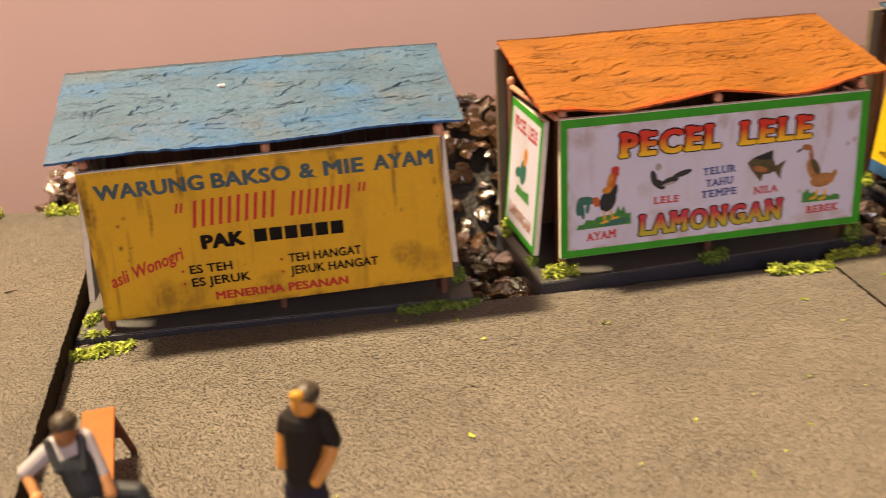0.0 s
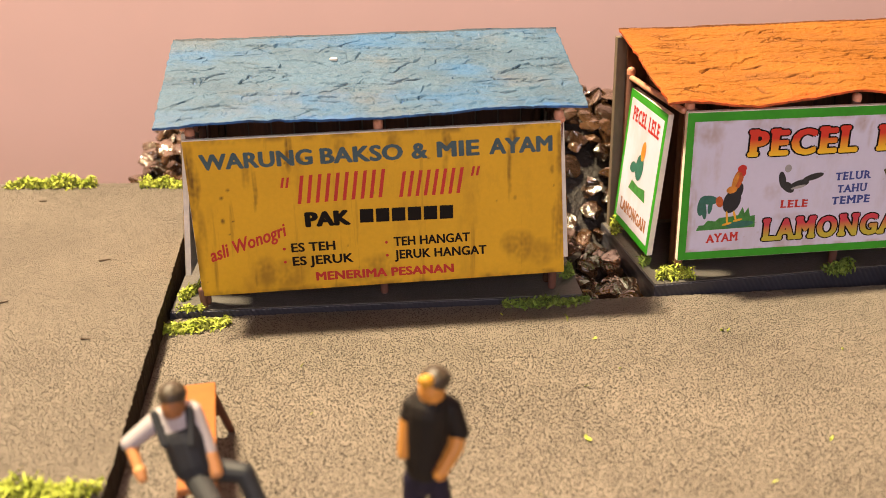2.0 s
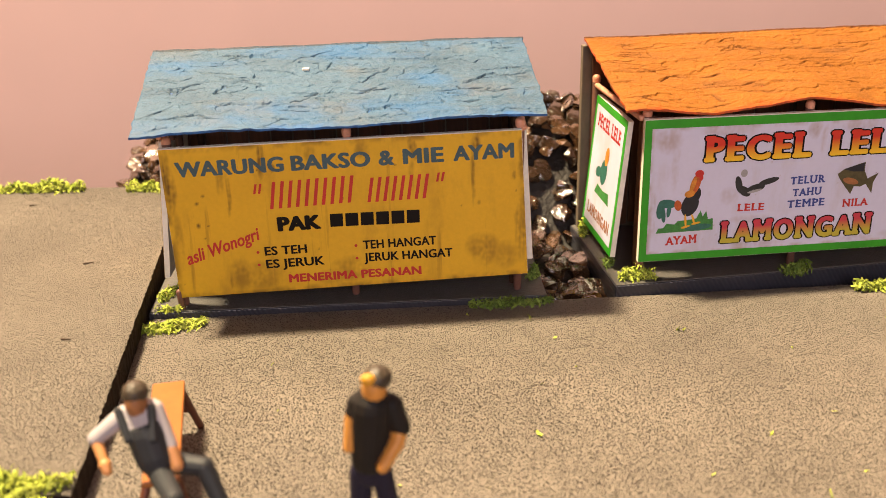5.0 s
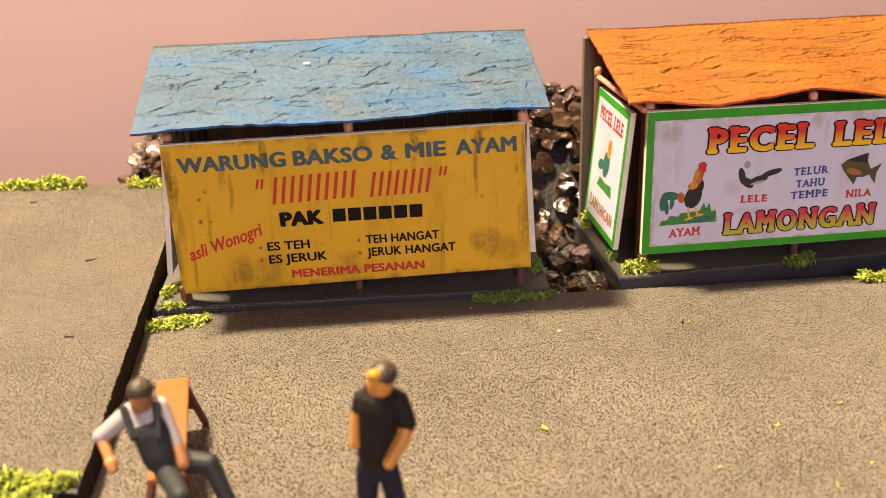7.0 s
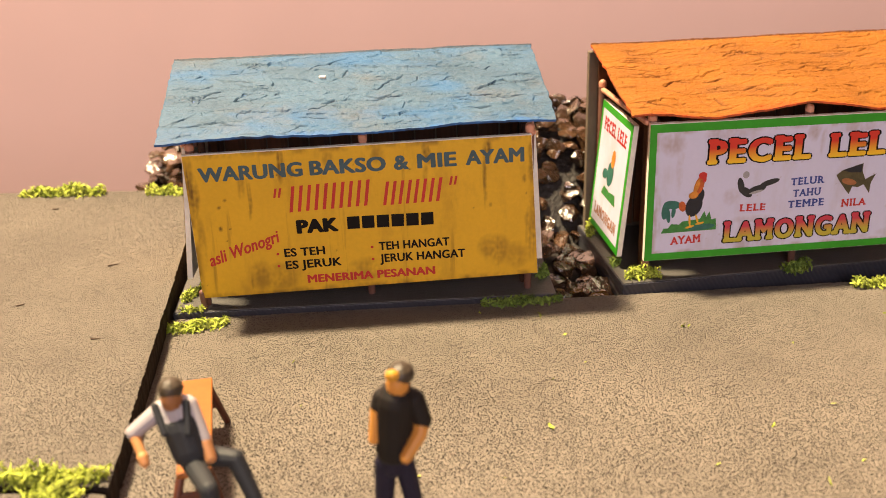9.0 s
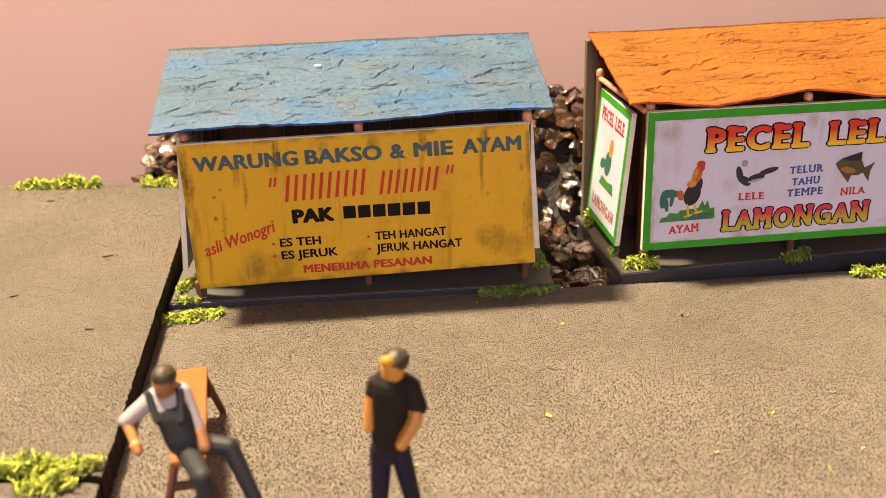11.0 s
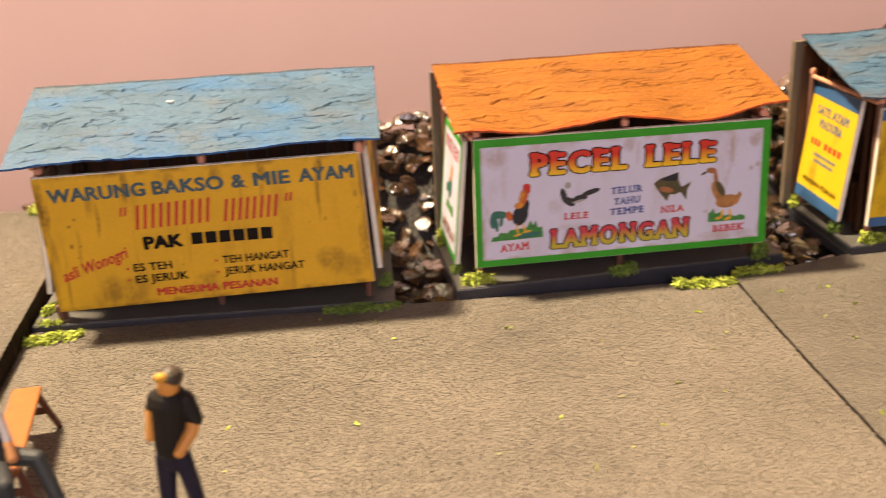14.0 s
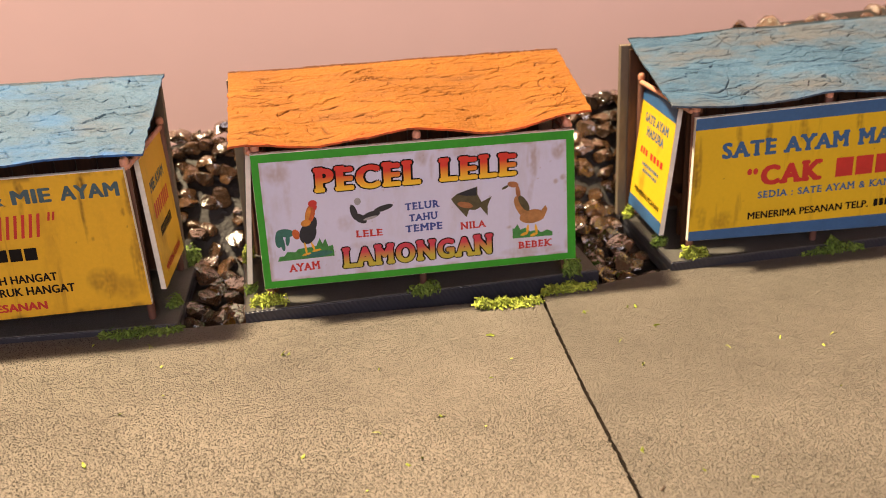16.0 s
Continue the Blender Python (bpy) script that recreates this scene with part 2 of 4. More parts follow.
add_island_tint(GRASS, 0.35, 1.35)
add_island_tint(MOSS, 0.4, 1.5)
TWIG = material("twig", (0.08, 0.05, 0.03), rough=0.8)
BENCH = material("orange_brown_bench_paint", (0.34, 0.108, 0.014), rough=0.5, var=0.15, scale=0.2, fine=1.0)
BENCH_LEG = material("red_brown_bench_paint", (0.12, 0.035, 0.018), rough=0.55, var=0.2, scale=0.2, fine=1.0)
SKIN = material("tan_plastic", (0.62, 0.27, 0.05), rough=0.5, var=0.06)
PALE_SKIN = material("pale_tan_plastic", (0.60, 0.27, 0.10), rough=0.5, var=0.1)
# shade on the seated, lowered face, put into its skin colour
FACE_SHADED = material("shaded_face_skin", (0.30, 0.125, 0.045), rough=0.5, var=0.15)
BADGE = material("dull_amber_paint", (0.62, 0.30, 0.02), rough=0.5, var=0.2)
GREY_CLOTH = material("light_grey_plastic", (0.42, 0.38, 0.40), rough=0.55, var=0.06)
DENIM = material("dark_slate_plastic", (0.030, 0.032, 0.037), rough=0.55, var=0.15, spec=0.3)
NAVY = material("navy_plastic", (0.015, 0.013, 0.030), rough=0.6, var=0.15, spec=0.25)
BLACK_CLOTH = material("black_plastic", (0.014, 0.011, 0.010), rough=0.6, var=0.15, spec=0.25)
HAIR = material("dark_brown_plastic", (0.05, 0.035, 0.022), rough=0.5, var=0.15)
CAP_YELLOW = material("amber_plastic", (0.80, 0.42, 0.03), rough=0.5)


def plinth_material():
    """Dark printed plastic with fine slanting layer ridges."""
    m = material("dark_grey_plastic", (0.036, 0.036, 0.047), rough=0.34, var=0.2, scale=0.06, fine=0.8)
    nt = m.node_tree
    bsdf = nt.nodes["Principled BSDF"]
    co = nt.nodes.new("ShaderNodeTexCoord")
    mp = nt.nodes.new("ShaderNodeMapping")
    mp.inputs["Scale"].default_value = (1 / U, 1 / U, 1 / U)
    mp.inputs["Rotation"].default_value = (0, radians(30), 0)
    w = nt.nodes.new("ShaderNodeTexWave")
    w.inputs["Scale"].default_value, w.inputs["Distortion"].default_value = 0.30, 0.6
    b = nt.nodes.new("ShaderNodeBump")
    b.inputs["Strength"].default_value, b.inputs["Distance"].default_value = 0.35, 0.3 * U
    nt.links.new(co.outputs["Object"], mp.inputs["Vector"])
    nt.links.new(mp.outputs[0], w.inputs["Vector"])
    nt.links.new(w.outputs["Fac"], b.inputs["Height"])
    nt.links.new(b.outputs[0], bsdf.inputs["Normal"])
    return m


PLINTH = plinth_material()


# ---- helpers for meshes ----
def link_mesh(name, bm, mats, parent=None, label="", smooth=False):
    """Links a bmesh, drawn in building units, as one mesh object."""
    bm.transform(Matrix.Scale(U, 4))
    bmesh.ops.recalc_face_normals(bm, faces=bm.faces)
    me = bpy.data.meshes.new(name)
    bm.to_mesh(me)
    bm.free()
    for m in mats if isinstance(mats, (list, tuple)) else [mats]:
        me.materials.append(m)
    if smooth:
        me.shade_smooth()
    ob = new(name, me)
    ob.parent = parent
    return tagged(ob, label)


def part(name, bm, mats, parent, label="", smooth=False):
    return link_mesh(name, bm, mats, parent, label, smooth)


def thing(name, x, y, z, yaw, label, category, group="", kind=""):
    ob = new(name)
    ob.empty_display_size = 0.005
    ob.matrix_basis = pose(x * U, y * U, z * U, 0, 0, yaw)
    return tagged(ob, label, category, group, kind)


def prism(points, z0, z1, bevel=0.0):
    """A plan outline raised from z0 to z1."""
    bm = bmesh.new()
    low = [bm.verts.new((x, y, z0)) for x, y in points]
    top = [bm.verts.new((x, y, z1)) for x, y in points]
    bm.faces.new(low), bm.faces.new(top)
    for i in range(len(points)):
        j = (i + 1) % len(points)
        bm.faces.new((low[i], low[j], top[j], top[i]))
    if bevel:
        bmesh.ops.bevel(bm, geom=bm.edges[:], offset=bevel, segments=2, affect="EDGES", profile=0.5)
    return bm


def box(x0, x1, y0, y1, z0, z1, bevel=0.0):
    return prism([(x0, y0), (x1, y0), (x1, y1), (x0, y1)], z0, z1, bevel)


def panel(corners, front, back, bevel=0.0):
    """An upright board: four (x, z) corners, from depth y = front to y = back."""
    bm = bmesh.new()
    a = [bm.verts.new((x, front, z)) for x, z in corners]
    b = [bm.verts.new((x, back, z)) for x, z in corners]
    bm.faces.new(a), bm.faces.new(b)
    for i in range(4):
        j = (i + 1) % 4
        bm.faces.new((a[i], a[j], b[j], b[i]))
    if bevel:
        bmesh.ops.bevel(bm, geom=bm.edges[:], offset=bevel, segments=2, affect="EDGES", profile=0.5)
    return bm


def flat(polys, y):
    """Thin printed shapes in the plane y, from lists of (x, z)."""
    bm = bmesh.new()
    for poly in polys:
        bm.faces.new([bm.verts.new((x, y, z)) for x, z in poly])
    return bm


def oval(cx, cz, rx, rz, turn=0.0, n=18):
    c, s = math.cos(radians(turn)), math.sin(radians(turn))
    return [(cx + rx * math.cos(a) * c - rz * math.sin(a) * s, cz + rx * math.cos(a) * s + rz * math.sin(a) * c)
            for a in (2 * math.pi * i / n for i in range(n))]


def rod(p, q, r0, r1, n=10, bm=None, mat=0):
    """A tapered round bar with domed ends between two points."""
    bm = bm or bmesh.new()
    p, q = Vector(p), Vector(q)
    axis = (q - p).normalized()
    side = axis.orthogonal().normalized()
    up = axis.cross(side)
    rings = []
    steps = [(-1.0, 0.0), (-0.75, 0.66), (-0.4, 0.92), (0, 1.0)]
    spots = [(p + axis * k * r0, r0 * w) for k, w in steps] + [(q - axis * k * r1, r1 * w) for k, w in reversed(steps)]
    for c, r in spots:
        rings.append([bm.verts.new(c + (side * math.cos(2 * math.pi * i / n) + up * math.sin(2 * math.pi * i / n)) * max(r, 0.02 * max(r0, r1))) for i in range(n)])
    for a, b in zip(rings, rings[1:]):
        for i in range(n):
            bm.faces.new((a[i], a[(i + 1) % n], b[(i + 1) % n], b[i])).material_index = mat
    bm.faces.new(rings[0]).material_index = mat
    bm.faces.new(rings[-1]).material_index = mat
    return bm


def ball(bm, c, r, mat=0, squash=(1, 1, 1), detail=2):
    made = bmesh.ops.create_icosphere(bm, subdivisions=detail, radius=1.0)["verts"]
    for v in made:
        v.co = Vector(c) + Vector((v.co.x * r * squash[0], v.co.y * r * squash[1], v.co.z * r * squash[2]))
        for f in v.link_faces:
            f.material_index = mat
    return bm


def glyphs(name, body, spacing, shear=0.0):
    """The flat mesh of a line of type, one unit high: corners and faces."""
    cu = bpy.data.curves.new(name, "FONT")
    cu.body, cu.size, cu.shear, cu.resolution_u = body, 1.0, shear, 3
    cu.space_character = spacing
    tmp = new(name, cu)
    me = bpy.data.meshes.new_from_object(tmp.evaluated_get(bpy.context.evaluated_depsgraph_get()))
    bpy.data.objects.remove(tmp)
    bpy.data.curves.remove(cu)
    co, faces = np.array([v.co[:] for v in me.vertices]), [list(p.vertices) for p in me.polygons]
    bpy.data.meshes.remove(me)
    return co, faces


# where a slab letter carries its feet (f) and head bars (h): left, middle, right
SLABS = {"L": "fl hl", "E": "fl hl", "P": "fl hl", "A": "fl fr", "M": "fl fr hl hr", "N": "fl hl hr", "B": "fl hl", "K": "fl fr hl hr", "D": "fl hl",
         "R": "fl fr hl", "U": "hl hr", "T": "fm", "Y": "fm hl hr", "I": "fm hm", "H": "fl fr hl hr"}


def slab_bars(name, body, spacing):
    """The slab feet and heads of a line of type, as rectangles in the same units as its glyphs."""
    boxes = []
    for n, ch in enumerate(body):
        if ch not in SLABS:
            continue
        own = glyphs(name, ch, spacing)[0]
        end = glyphs(name, body[:n + 1], spacing)[0][:, 0].max()
        left, right = end - (own[:, 0].max() - own[:, 0].min()), end
        for mark in SLABS[ch].split():
            cx = {"l": left + 0.05, "m": (left + right) / 2, "r": right - 0.05}[mark[1]]
            low, high = (0.0, 0.08) if mark[0] == "f" else (0.649, 0.729)
            boxes.append((cx - 0.095, cx + 0.095, low, high))
    return boxes


def words(name, body, left, right, cap, mat, parent, y=-0.09, bold=0.0, shear=0.0, label="", to_local=None, slab=False):
    """Printed words: baseline from left to right (x, z), capitals cap high, stretched to fit; bold widens the strokes."""
    spacing = 1.0 + 0.9 * bold + (0.15 if slab else 0.0)
    co, faces = glyphs(name, body, spacing, shear)
    plain = len(co)
    if slab:
        for a, b, low, high in slab_bars(name, body, spacing):
            k = len(co)
            co = np.concatenate([co, np.array([(a, low, 0), (b, low, 0), (b, high, 0), (a, high, 0)])])
            faces.append([k, k + 1, k + 2, k + 3])
    x0, x1 = co[:, 0].min() - bold, co[:, 0].max() + bold
    run, rise = right[0] - left[0], right[1] - left[1]
    long = math.hypot(run, rise)
    shifts = [(0, 0)] + ([(bold * math.cos(a), 0.6 * bold * math.sin(a)) for a in (radians(36 * i) for i in range(10))] if bold else [])
    verts, polys = [], []
    for k, (sx, sy) in enumerate(shifts):
        polys += [[n + k * len(co) for n in f] for f in faces]
        for n, (px, py, _) in enumerate(co):
            a, h = (px + sx - x0) / (x1 - x0) * long, (py + sy) / 0.729 * cap
            qx, qz = left[0] + a * run / long - h * rise / long, left[1] + a * rise / long + h * run / long
            rise_y = 0.004 * k + (0.0004 * (1 + (n - plain) // 4) if n >= plain else 0.0)
            lift = y - rise_y if to_local is None else y + rise_y
            verts.append((Vector((qx, lift, qz)) if to_local is None else to_local(qx, lift, qz)) * U)
    me = bpy.data.meshes.new(name)
    me.from_pydata(verts, [], polys)
    me.materials.append(mat)
    ob = new(name, me)
    ob.parent = parent
    return tagged(ob, label)


def bars(left, right, cap, count, lean=0.0, gap=0.18):
    """A row of plain bars, as wide and high as a name that is not lettered."""
    run, rise = (right[0] - left[0]) / count, (right[1] - left[1]) / count
    out = []
    for i in range(count):
        x, z = left[0] + run * i, left[1] + rise * i
        w = run * (1 - gap)
        out.append([(x, z), (x + w, z + rise * (1 - gap)), (x + w + lean * cap, z + rise * (1 - gap) + cap), (x + lean * cap, z + cap)])
    return out


def bar_parts(name, polys, y, mat, parent, label=""):
    for n, poly in enumerate(polys):
        part(name, flat([poly], y - 0.001 * n), mat, parent, label)


# ---- room ----
def structure(name, bm, mat, label, category):
    return tagged(link_mesh(name, bm, mat), label, category, kind="structure")


def foam_sheet(outline, low, top):
    """A foam plate; its cut sides get a darker material."""
    gen, ragged = random.Random(len(outline)), []
    for (ax, ay), (bx, by) in zip(outline, outline[1:] + outline[:1]):
        steps = max(1, min(220, int(math.hypot(bx - ax, by - ay) / 1.1)))
        for i in range(steps):
            k = i / steps
            wear = 0.13 if i else 0.0
            ragged.append((ax + (bx - ax) * k + gen.uniform(-wear, wear), ay + (by - ay) * k + gen.uniform(-wear, wear)))
    bm = prism(ragged, low, top, 0.3)
    bm.normal_update()
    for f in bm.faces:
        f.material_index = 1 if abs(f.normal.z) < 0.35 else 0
    return bm


M = 1 / U
structure("wall_north", box(-1.6 * M, 1.9 * M, 640, 660, -0.8 * M, 1.7 * M), PINK, "smooth pink painted wall behind the diorama", "wall")
structure("wall_south", box(-1.6 * M, 1.9 * M, -1.9 * M, -1.88 * M, -0.8 * M, 1.7 * M), PLASTER, "plain light plaster wall of the room", "wall")
structure("wall_west", box(-1.62 * M, -1.6 * M, -1.9 * M, 660, -0.8 * M, 1.7 * M), PLASTER, "plain light plaster wall of the room", "wall")
structure("wall_east", box(1.9 * M, 1.92 * M, -1.9 * M, 660, -0.8 * M, 1.7 * M), PLASTER, "plain light plaster wall of the room", "wall")
structure("ceiling", box(-1.6 * M, 1.9 * M, -1.9 * M, 660, 1.7 * M, 1.72 * M), PLASTER, "plain light plaster ceiling", "ceiling")
structure("floor", box(-1.6 * M, 1.9 * M, -1.9 * M, 660, -0.8 * M, -0.78 * M), TABLE, "plain dark wooden floor of the room", "floor")
table = thing("table", 20, 100, -0.78 * M, 0, "plain dark wooden table carrying the diorama", "table")
part("tabletop", box(-330, 420, -230, 225, 0.78 * M - 42, 0.78 * M - 12, 1.0), TABLE, table)
for lx, ly in ((-310, -210), (400, -210), (-310, 205), (400, 205)):
    part("leg", box(lx - 18, lx + 18, ly - 18, ly + 18, 0, 0.78 * M - 42, 1.0), TABLE, table)

board = [(-330, -60), (330, -60), (330, 402), (-121, 402), (-121, 298), (-330, 298)]
tagged(link_mesh("base_board", prism(board, -12, -9.04, 0.3), TABLE), "plain dark board under the diorama on the table", "board")

# ---- road plates ----
def edge_x(y):
    return -70.5 - (y - 147.0) * 0.1585


seam = [(105.6, 249.3), (107.9, 228.4), (111.1, 203.4), (113.5, 187.0), (117.0, 163.0), (119.4, 146.0), (126.0, 100.0), (150.0, -60.0)]
road = seam + [(edge_x(-60), -60), (-83.2, 225.6), (13, 237.3)]
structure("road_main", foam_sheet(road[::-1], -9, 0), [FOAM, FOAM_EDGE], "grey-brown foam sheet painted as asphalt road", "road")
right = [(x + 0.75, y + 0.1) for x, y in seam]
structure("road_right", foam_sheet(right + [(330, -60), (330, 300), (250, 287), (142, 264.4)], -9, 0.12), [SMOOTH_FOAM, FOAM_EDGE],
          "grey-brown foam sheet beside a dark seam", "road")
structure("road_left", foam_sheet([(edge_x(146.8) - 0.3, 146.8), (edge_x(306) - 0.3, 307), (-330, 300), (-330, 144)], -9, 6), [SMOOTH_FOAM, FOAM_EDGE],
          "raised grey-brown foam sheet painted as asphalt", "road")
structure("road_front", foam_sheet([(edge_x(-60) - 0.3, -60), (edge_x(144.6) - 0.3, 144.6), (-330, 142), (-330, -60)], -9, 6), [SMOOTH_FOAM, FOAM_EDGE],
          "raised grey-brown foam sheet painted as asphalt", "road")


# ---- stalls ----
def roof(stall, fl, fr, bl, br, mat, edge, seed, wave, label, rim=(1.0, 1.0), crease=1.0):
    """A sheet of creased painted paper from four (x, y, z) corners; wave(x) lifts the eave; crease: how deep the fissures go."""
    nx, ny, thick = 700, 320, 0.5
    gen = np.random.RandomState(seed)
    u, v = np.meshgrid(np.linspace(0, 1, nx + 1), np.linspace(0, 1, ny + 1))
    fl, fr, bl, br = (np.array(c)[:, None, None] for c in (fl, fr, bl, br))
    x, y, z = (fl * (1 - u) + fr * u) * (1 - v) + (bl * (1 - u) + br * u) * v
    z = z + np.convolve(np.pad([wave(k) for k in u[0]], 12, "edge"), np.full(25, 1 / 25), "valid")[None, :] * (1 - v) ** 2

    def field(sx, sy, off):
        return np.array([noise.noise(Vector((a * sx + off, b * sy, seed + off))) for a, b in zip(x.ravel(), y.ravel())]).reshape(x.shape)

    # flat crumpled scales, each at its own height and tilt, with sharp borders; then a few long fissures
    warp_x, warp_y = 5.0 * field(0.09, 0.12, 2.0), 2.6 * field(0.10, 0.22, 31.0) + 0.7 * field(0.45, 0.6, 12.0)
    px, py = x + warp_x, y + warp_y
    cells = 340
    cx, cy = gen.uniform(x.min() - 4, x.max() + 4, cells), gen.uniform(y.min() - 3, y.max() + 3, cells)
    near, second, who = np.full(x.shape, 1e9), np.full(x.shape, 1e9), np.zeros(x.shape, int)
    for k in range(cells):
        d = np.sqrt(((px - cx[k]) / 3.5) ** 2 + ((py - cy[k]) / 1.0) ** 2)
        closer = d < near
        second = np.where(closer, near, np.minimum(second, d))
        who, near = np.where(closer, k, who), np.where(closer, d, near)
    rise, lean = gen.normal(0, 0.13, cells), gen.normal(0, 0.07, cells)
    inner = 0.15 + 0.85 * np.clip(np.minimum(np.minimum(v, 1 - v) * 11, np.minimum(u, 1 - u) * 24), 0, 1)
    z = z + (rise[who] + lean[who] * (py - cy[who])) * inner
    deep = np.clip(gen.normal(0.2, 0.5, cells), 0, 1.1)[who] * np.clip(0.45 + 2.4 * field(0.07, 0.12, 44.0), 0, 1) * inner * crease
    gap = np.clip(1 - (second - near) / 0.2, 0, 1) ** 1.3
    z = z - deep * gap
    # the darkening follows the depth of the cut
    fissure_dark = np.clip(deep * gap * 1.3, 0, 1)
    z = z + 0.6 * field(0.05, 0.10, 0.0) + 0.16 * field(0.2, 0.5, 5.0) + 0.09 * field(0.8, 1.4, 8.0) + 0.05 * field(1.7, 2.4, 17.0)
    wander = field(0.16, 0.16, 2.0)
    for count, dip, wide, length in ((10, 0.35, 0.8, 34), (46, 0.85, 0.2, 13)):
        for _ in range(count):
            mx, my = gen.uniform(x.min(), x.max()), gen.uniform(y.min(), y.max())
            ang = gen.normal(0.0, 0.11) if gen.rand() < 0.85 else gen.uniform(-1.3, 1.3)
            ln = length * gen.uniform(0.5, 1.5)
            dx, dy = x - mx, y - my
            along = dx * math.cos(ang) + dy * math.sin(ang)
            across = dy * math.cos(ang) - dx * math.sin(ang) + 1.5 * wander + 0.25 * np.sin(along * 0.9 + mx)
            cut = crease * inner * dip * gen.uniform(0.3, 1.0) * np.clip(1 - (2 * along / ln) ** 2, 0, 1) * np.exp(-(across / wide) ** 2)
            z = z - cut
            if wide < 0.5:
                fissure_dark = np.maximum(fissure_dark, np.clip(cut * 1.4, 0, 1))
    # the back edge gets the dark tint too
    fissure_dark = np.maximum(fissure_dark, 0.8 * (v > 0.978))
    y[0] += np.array([0.5 * noise.noise(Vector((a * 0.35, 3.0, seed))) for a in x[0]])
    y[-1] += np.array([0.4 * noise.noise(Vector((a * 0.35, 9.0, seed))) for a in x[-1]])
    for c in (0, -1):
        x[:, c] += np.array([0.45 * noise.noise(Vector((7.0 * c, a * 0.4, seed))) for a in y[:, c]])
    top = np.stack([x, y, z], -1).reshape(-1, 3)
    low = top - (0, 0, thick)
    ids = np.arange(len(top)).reshape(ny + 1, nx + 1)
    quads = np.stack([ids[:-1, :-1], ids[:-1, 1:], ids[1:, 1:], ids[1:, :-1]], -1).reshape(-1, 4)
    coarse = ids[::10, ::10]
    under = np.stack([coarse[:-1, :-1], coarse[1:, :-1], coarse[1:, 1:], coarse[:-1, 1:]], -1).reshape(-1, 4) + len(top)
    loop = np.concatenate([ids[0], ids[1:, -1], ids[-1, -2::-1], ids[-2:0:-1, 0]])
    nxt = np.roll(loop, -1)
    sides = np.stack([nxt, loop, loop + len(top), nxt + len(top)], -1)
    me = bpy.data.meshes.new("roof")
    me.from_pydata((np.concatenate([top, low]) * U).tolist(), [], np.concatenate([quads, under, sides]).tolist())
    me.materials.append(mat), me.materials.append(edge)
    which = np.ones(len(me.polygons), dtype=np.int32)
    which[:len(quads)] = 0
    me.polygons.foreach_set("material_index", which)
    me.polygons.foreach_set("use_smooth", which == 0)
    rim_paint = np.clip(0.7 - v * 24 + 2.6 * field(0.05, 0.02, 61.0) + 0.8 * field(0.5, 0.5, 71.0), 0, 1) * (v < 0.07) * (rim[0] + (rim[1] - rim[0]) * u)
    ring = me.attributes.new("rim", "FLOAT", "POINT")
    ring.data.foreach_set("value", np.concatenate([rim_paint.ravel() * 0.85, np.zeros(len(low))]).astype(np.float32))
    mark = me.attributes.new("fissure_dark", "FLOAT", "POINT")
    mark.data.foreach_set("value", np.concatenate([fissure_dark.ravel(), np.zeros(len(low))]).astype(np.float32))
    loose = bmesh.new()
    loose.from_mesh(me)
    bmesh.ops.delete(loose, geom=[w for w in loose.verts if not w.link_faces], context="VERTS")
    loose.to_mesh(me)
    loose.free()
    ob = new("roof", me)
    ob.parent = stall
    return tagged(ob, label)


def on_roof(ob, x, y):
    """The height of a roof's top at a place in its stall's own units."""
    return max(v.co.z for v in ob.data.vertices if abs(v.co.x / U - x) < 0.5 and abs(v.co.y / U - y) < 0.5) / U


def back_wall(stall, x0, x1, y, z0, z1):
    part("back_wall", box(x0, x1, y, y + 2.2, z0, z1, 0.15), WALL_BOARD, stall, "weathered grey board")
    n = 15
    w = (x1 - x0 - 5) / n
    first = None
    for i in range(n):
        px = x0 + 2.5 + w * i
        if first is None:
            first = part("plank", box(0, w - 0.35, -0.7, 0, 0, z1 - z0 - 1.5, 0.12), WOOD, stall)
            ob = first
        else:
            ob = new("plank", first.data)
            ob.parent = stall
        ob.location = (px * U, (y - 0.02) * U, (z0 + 0.4 + 0.5 * (i * 7 % 3)) * U)


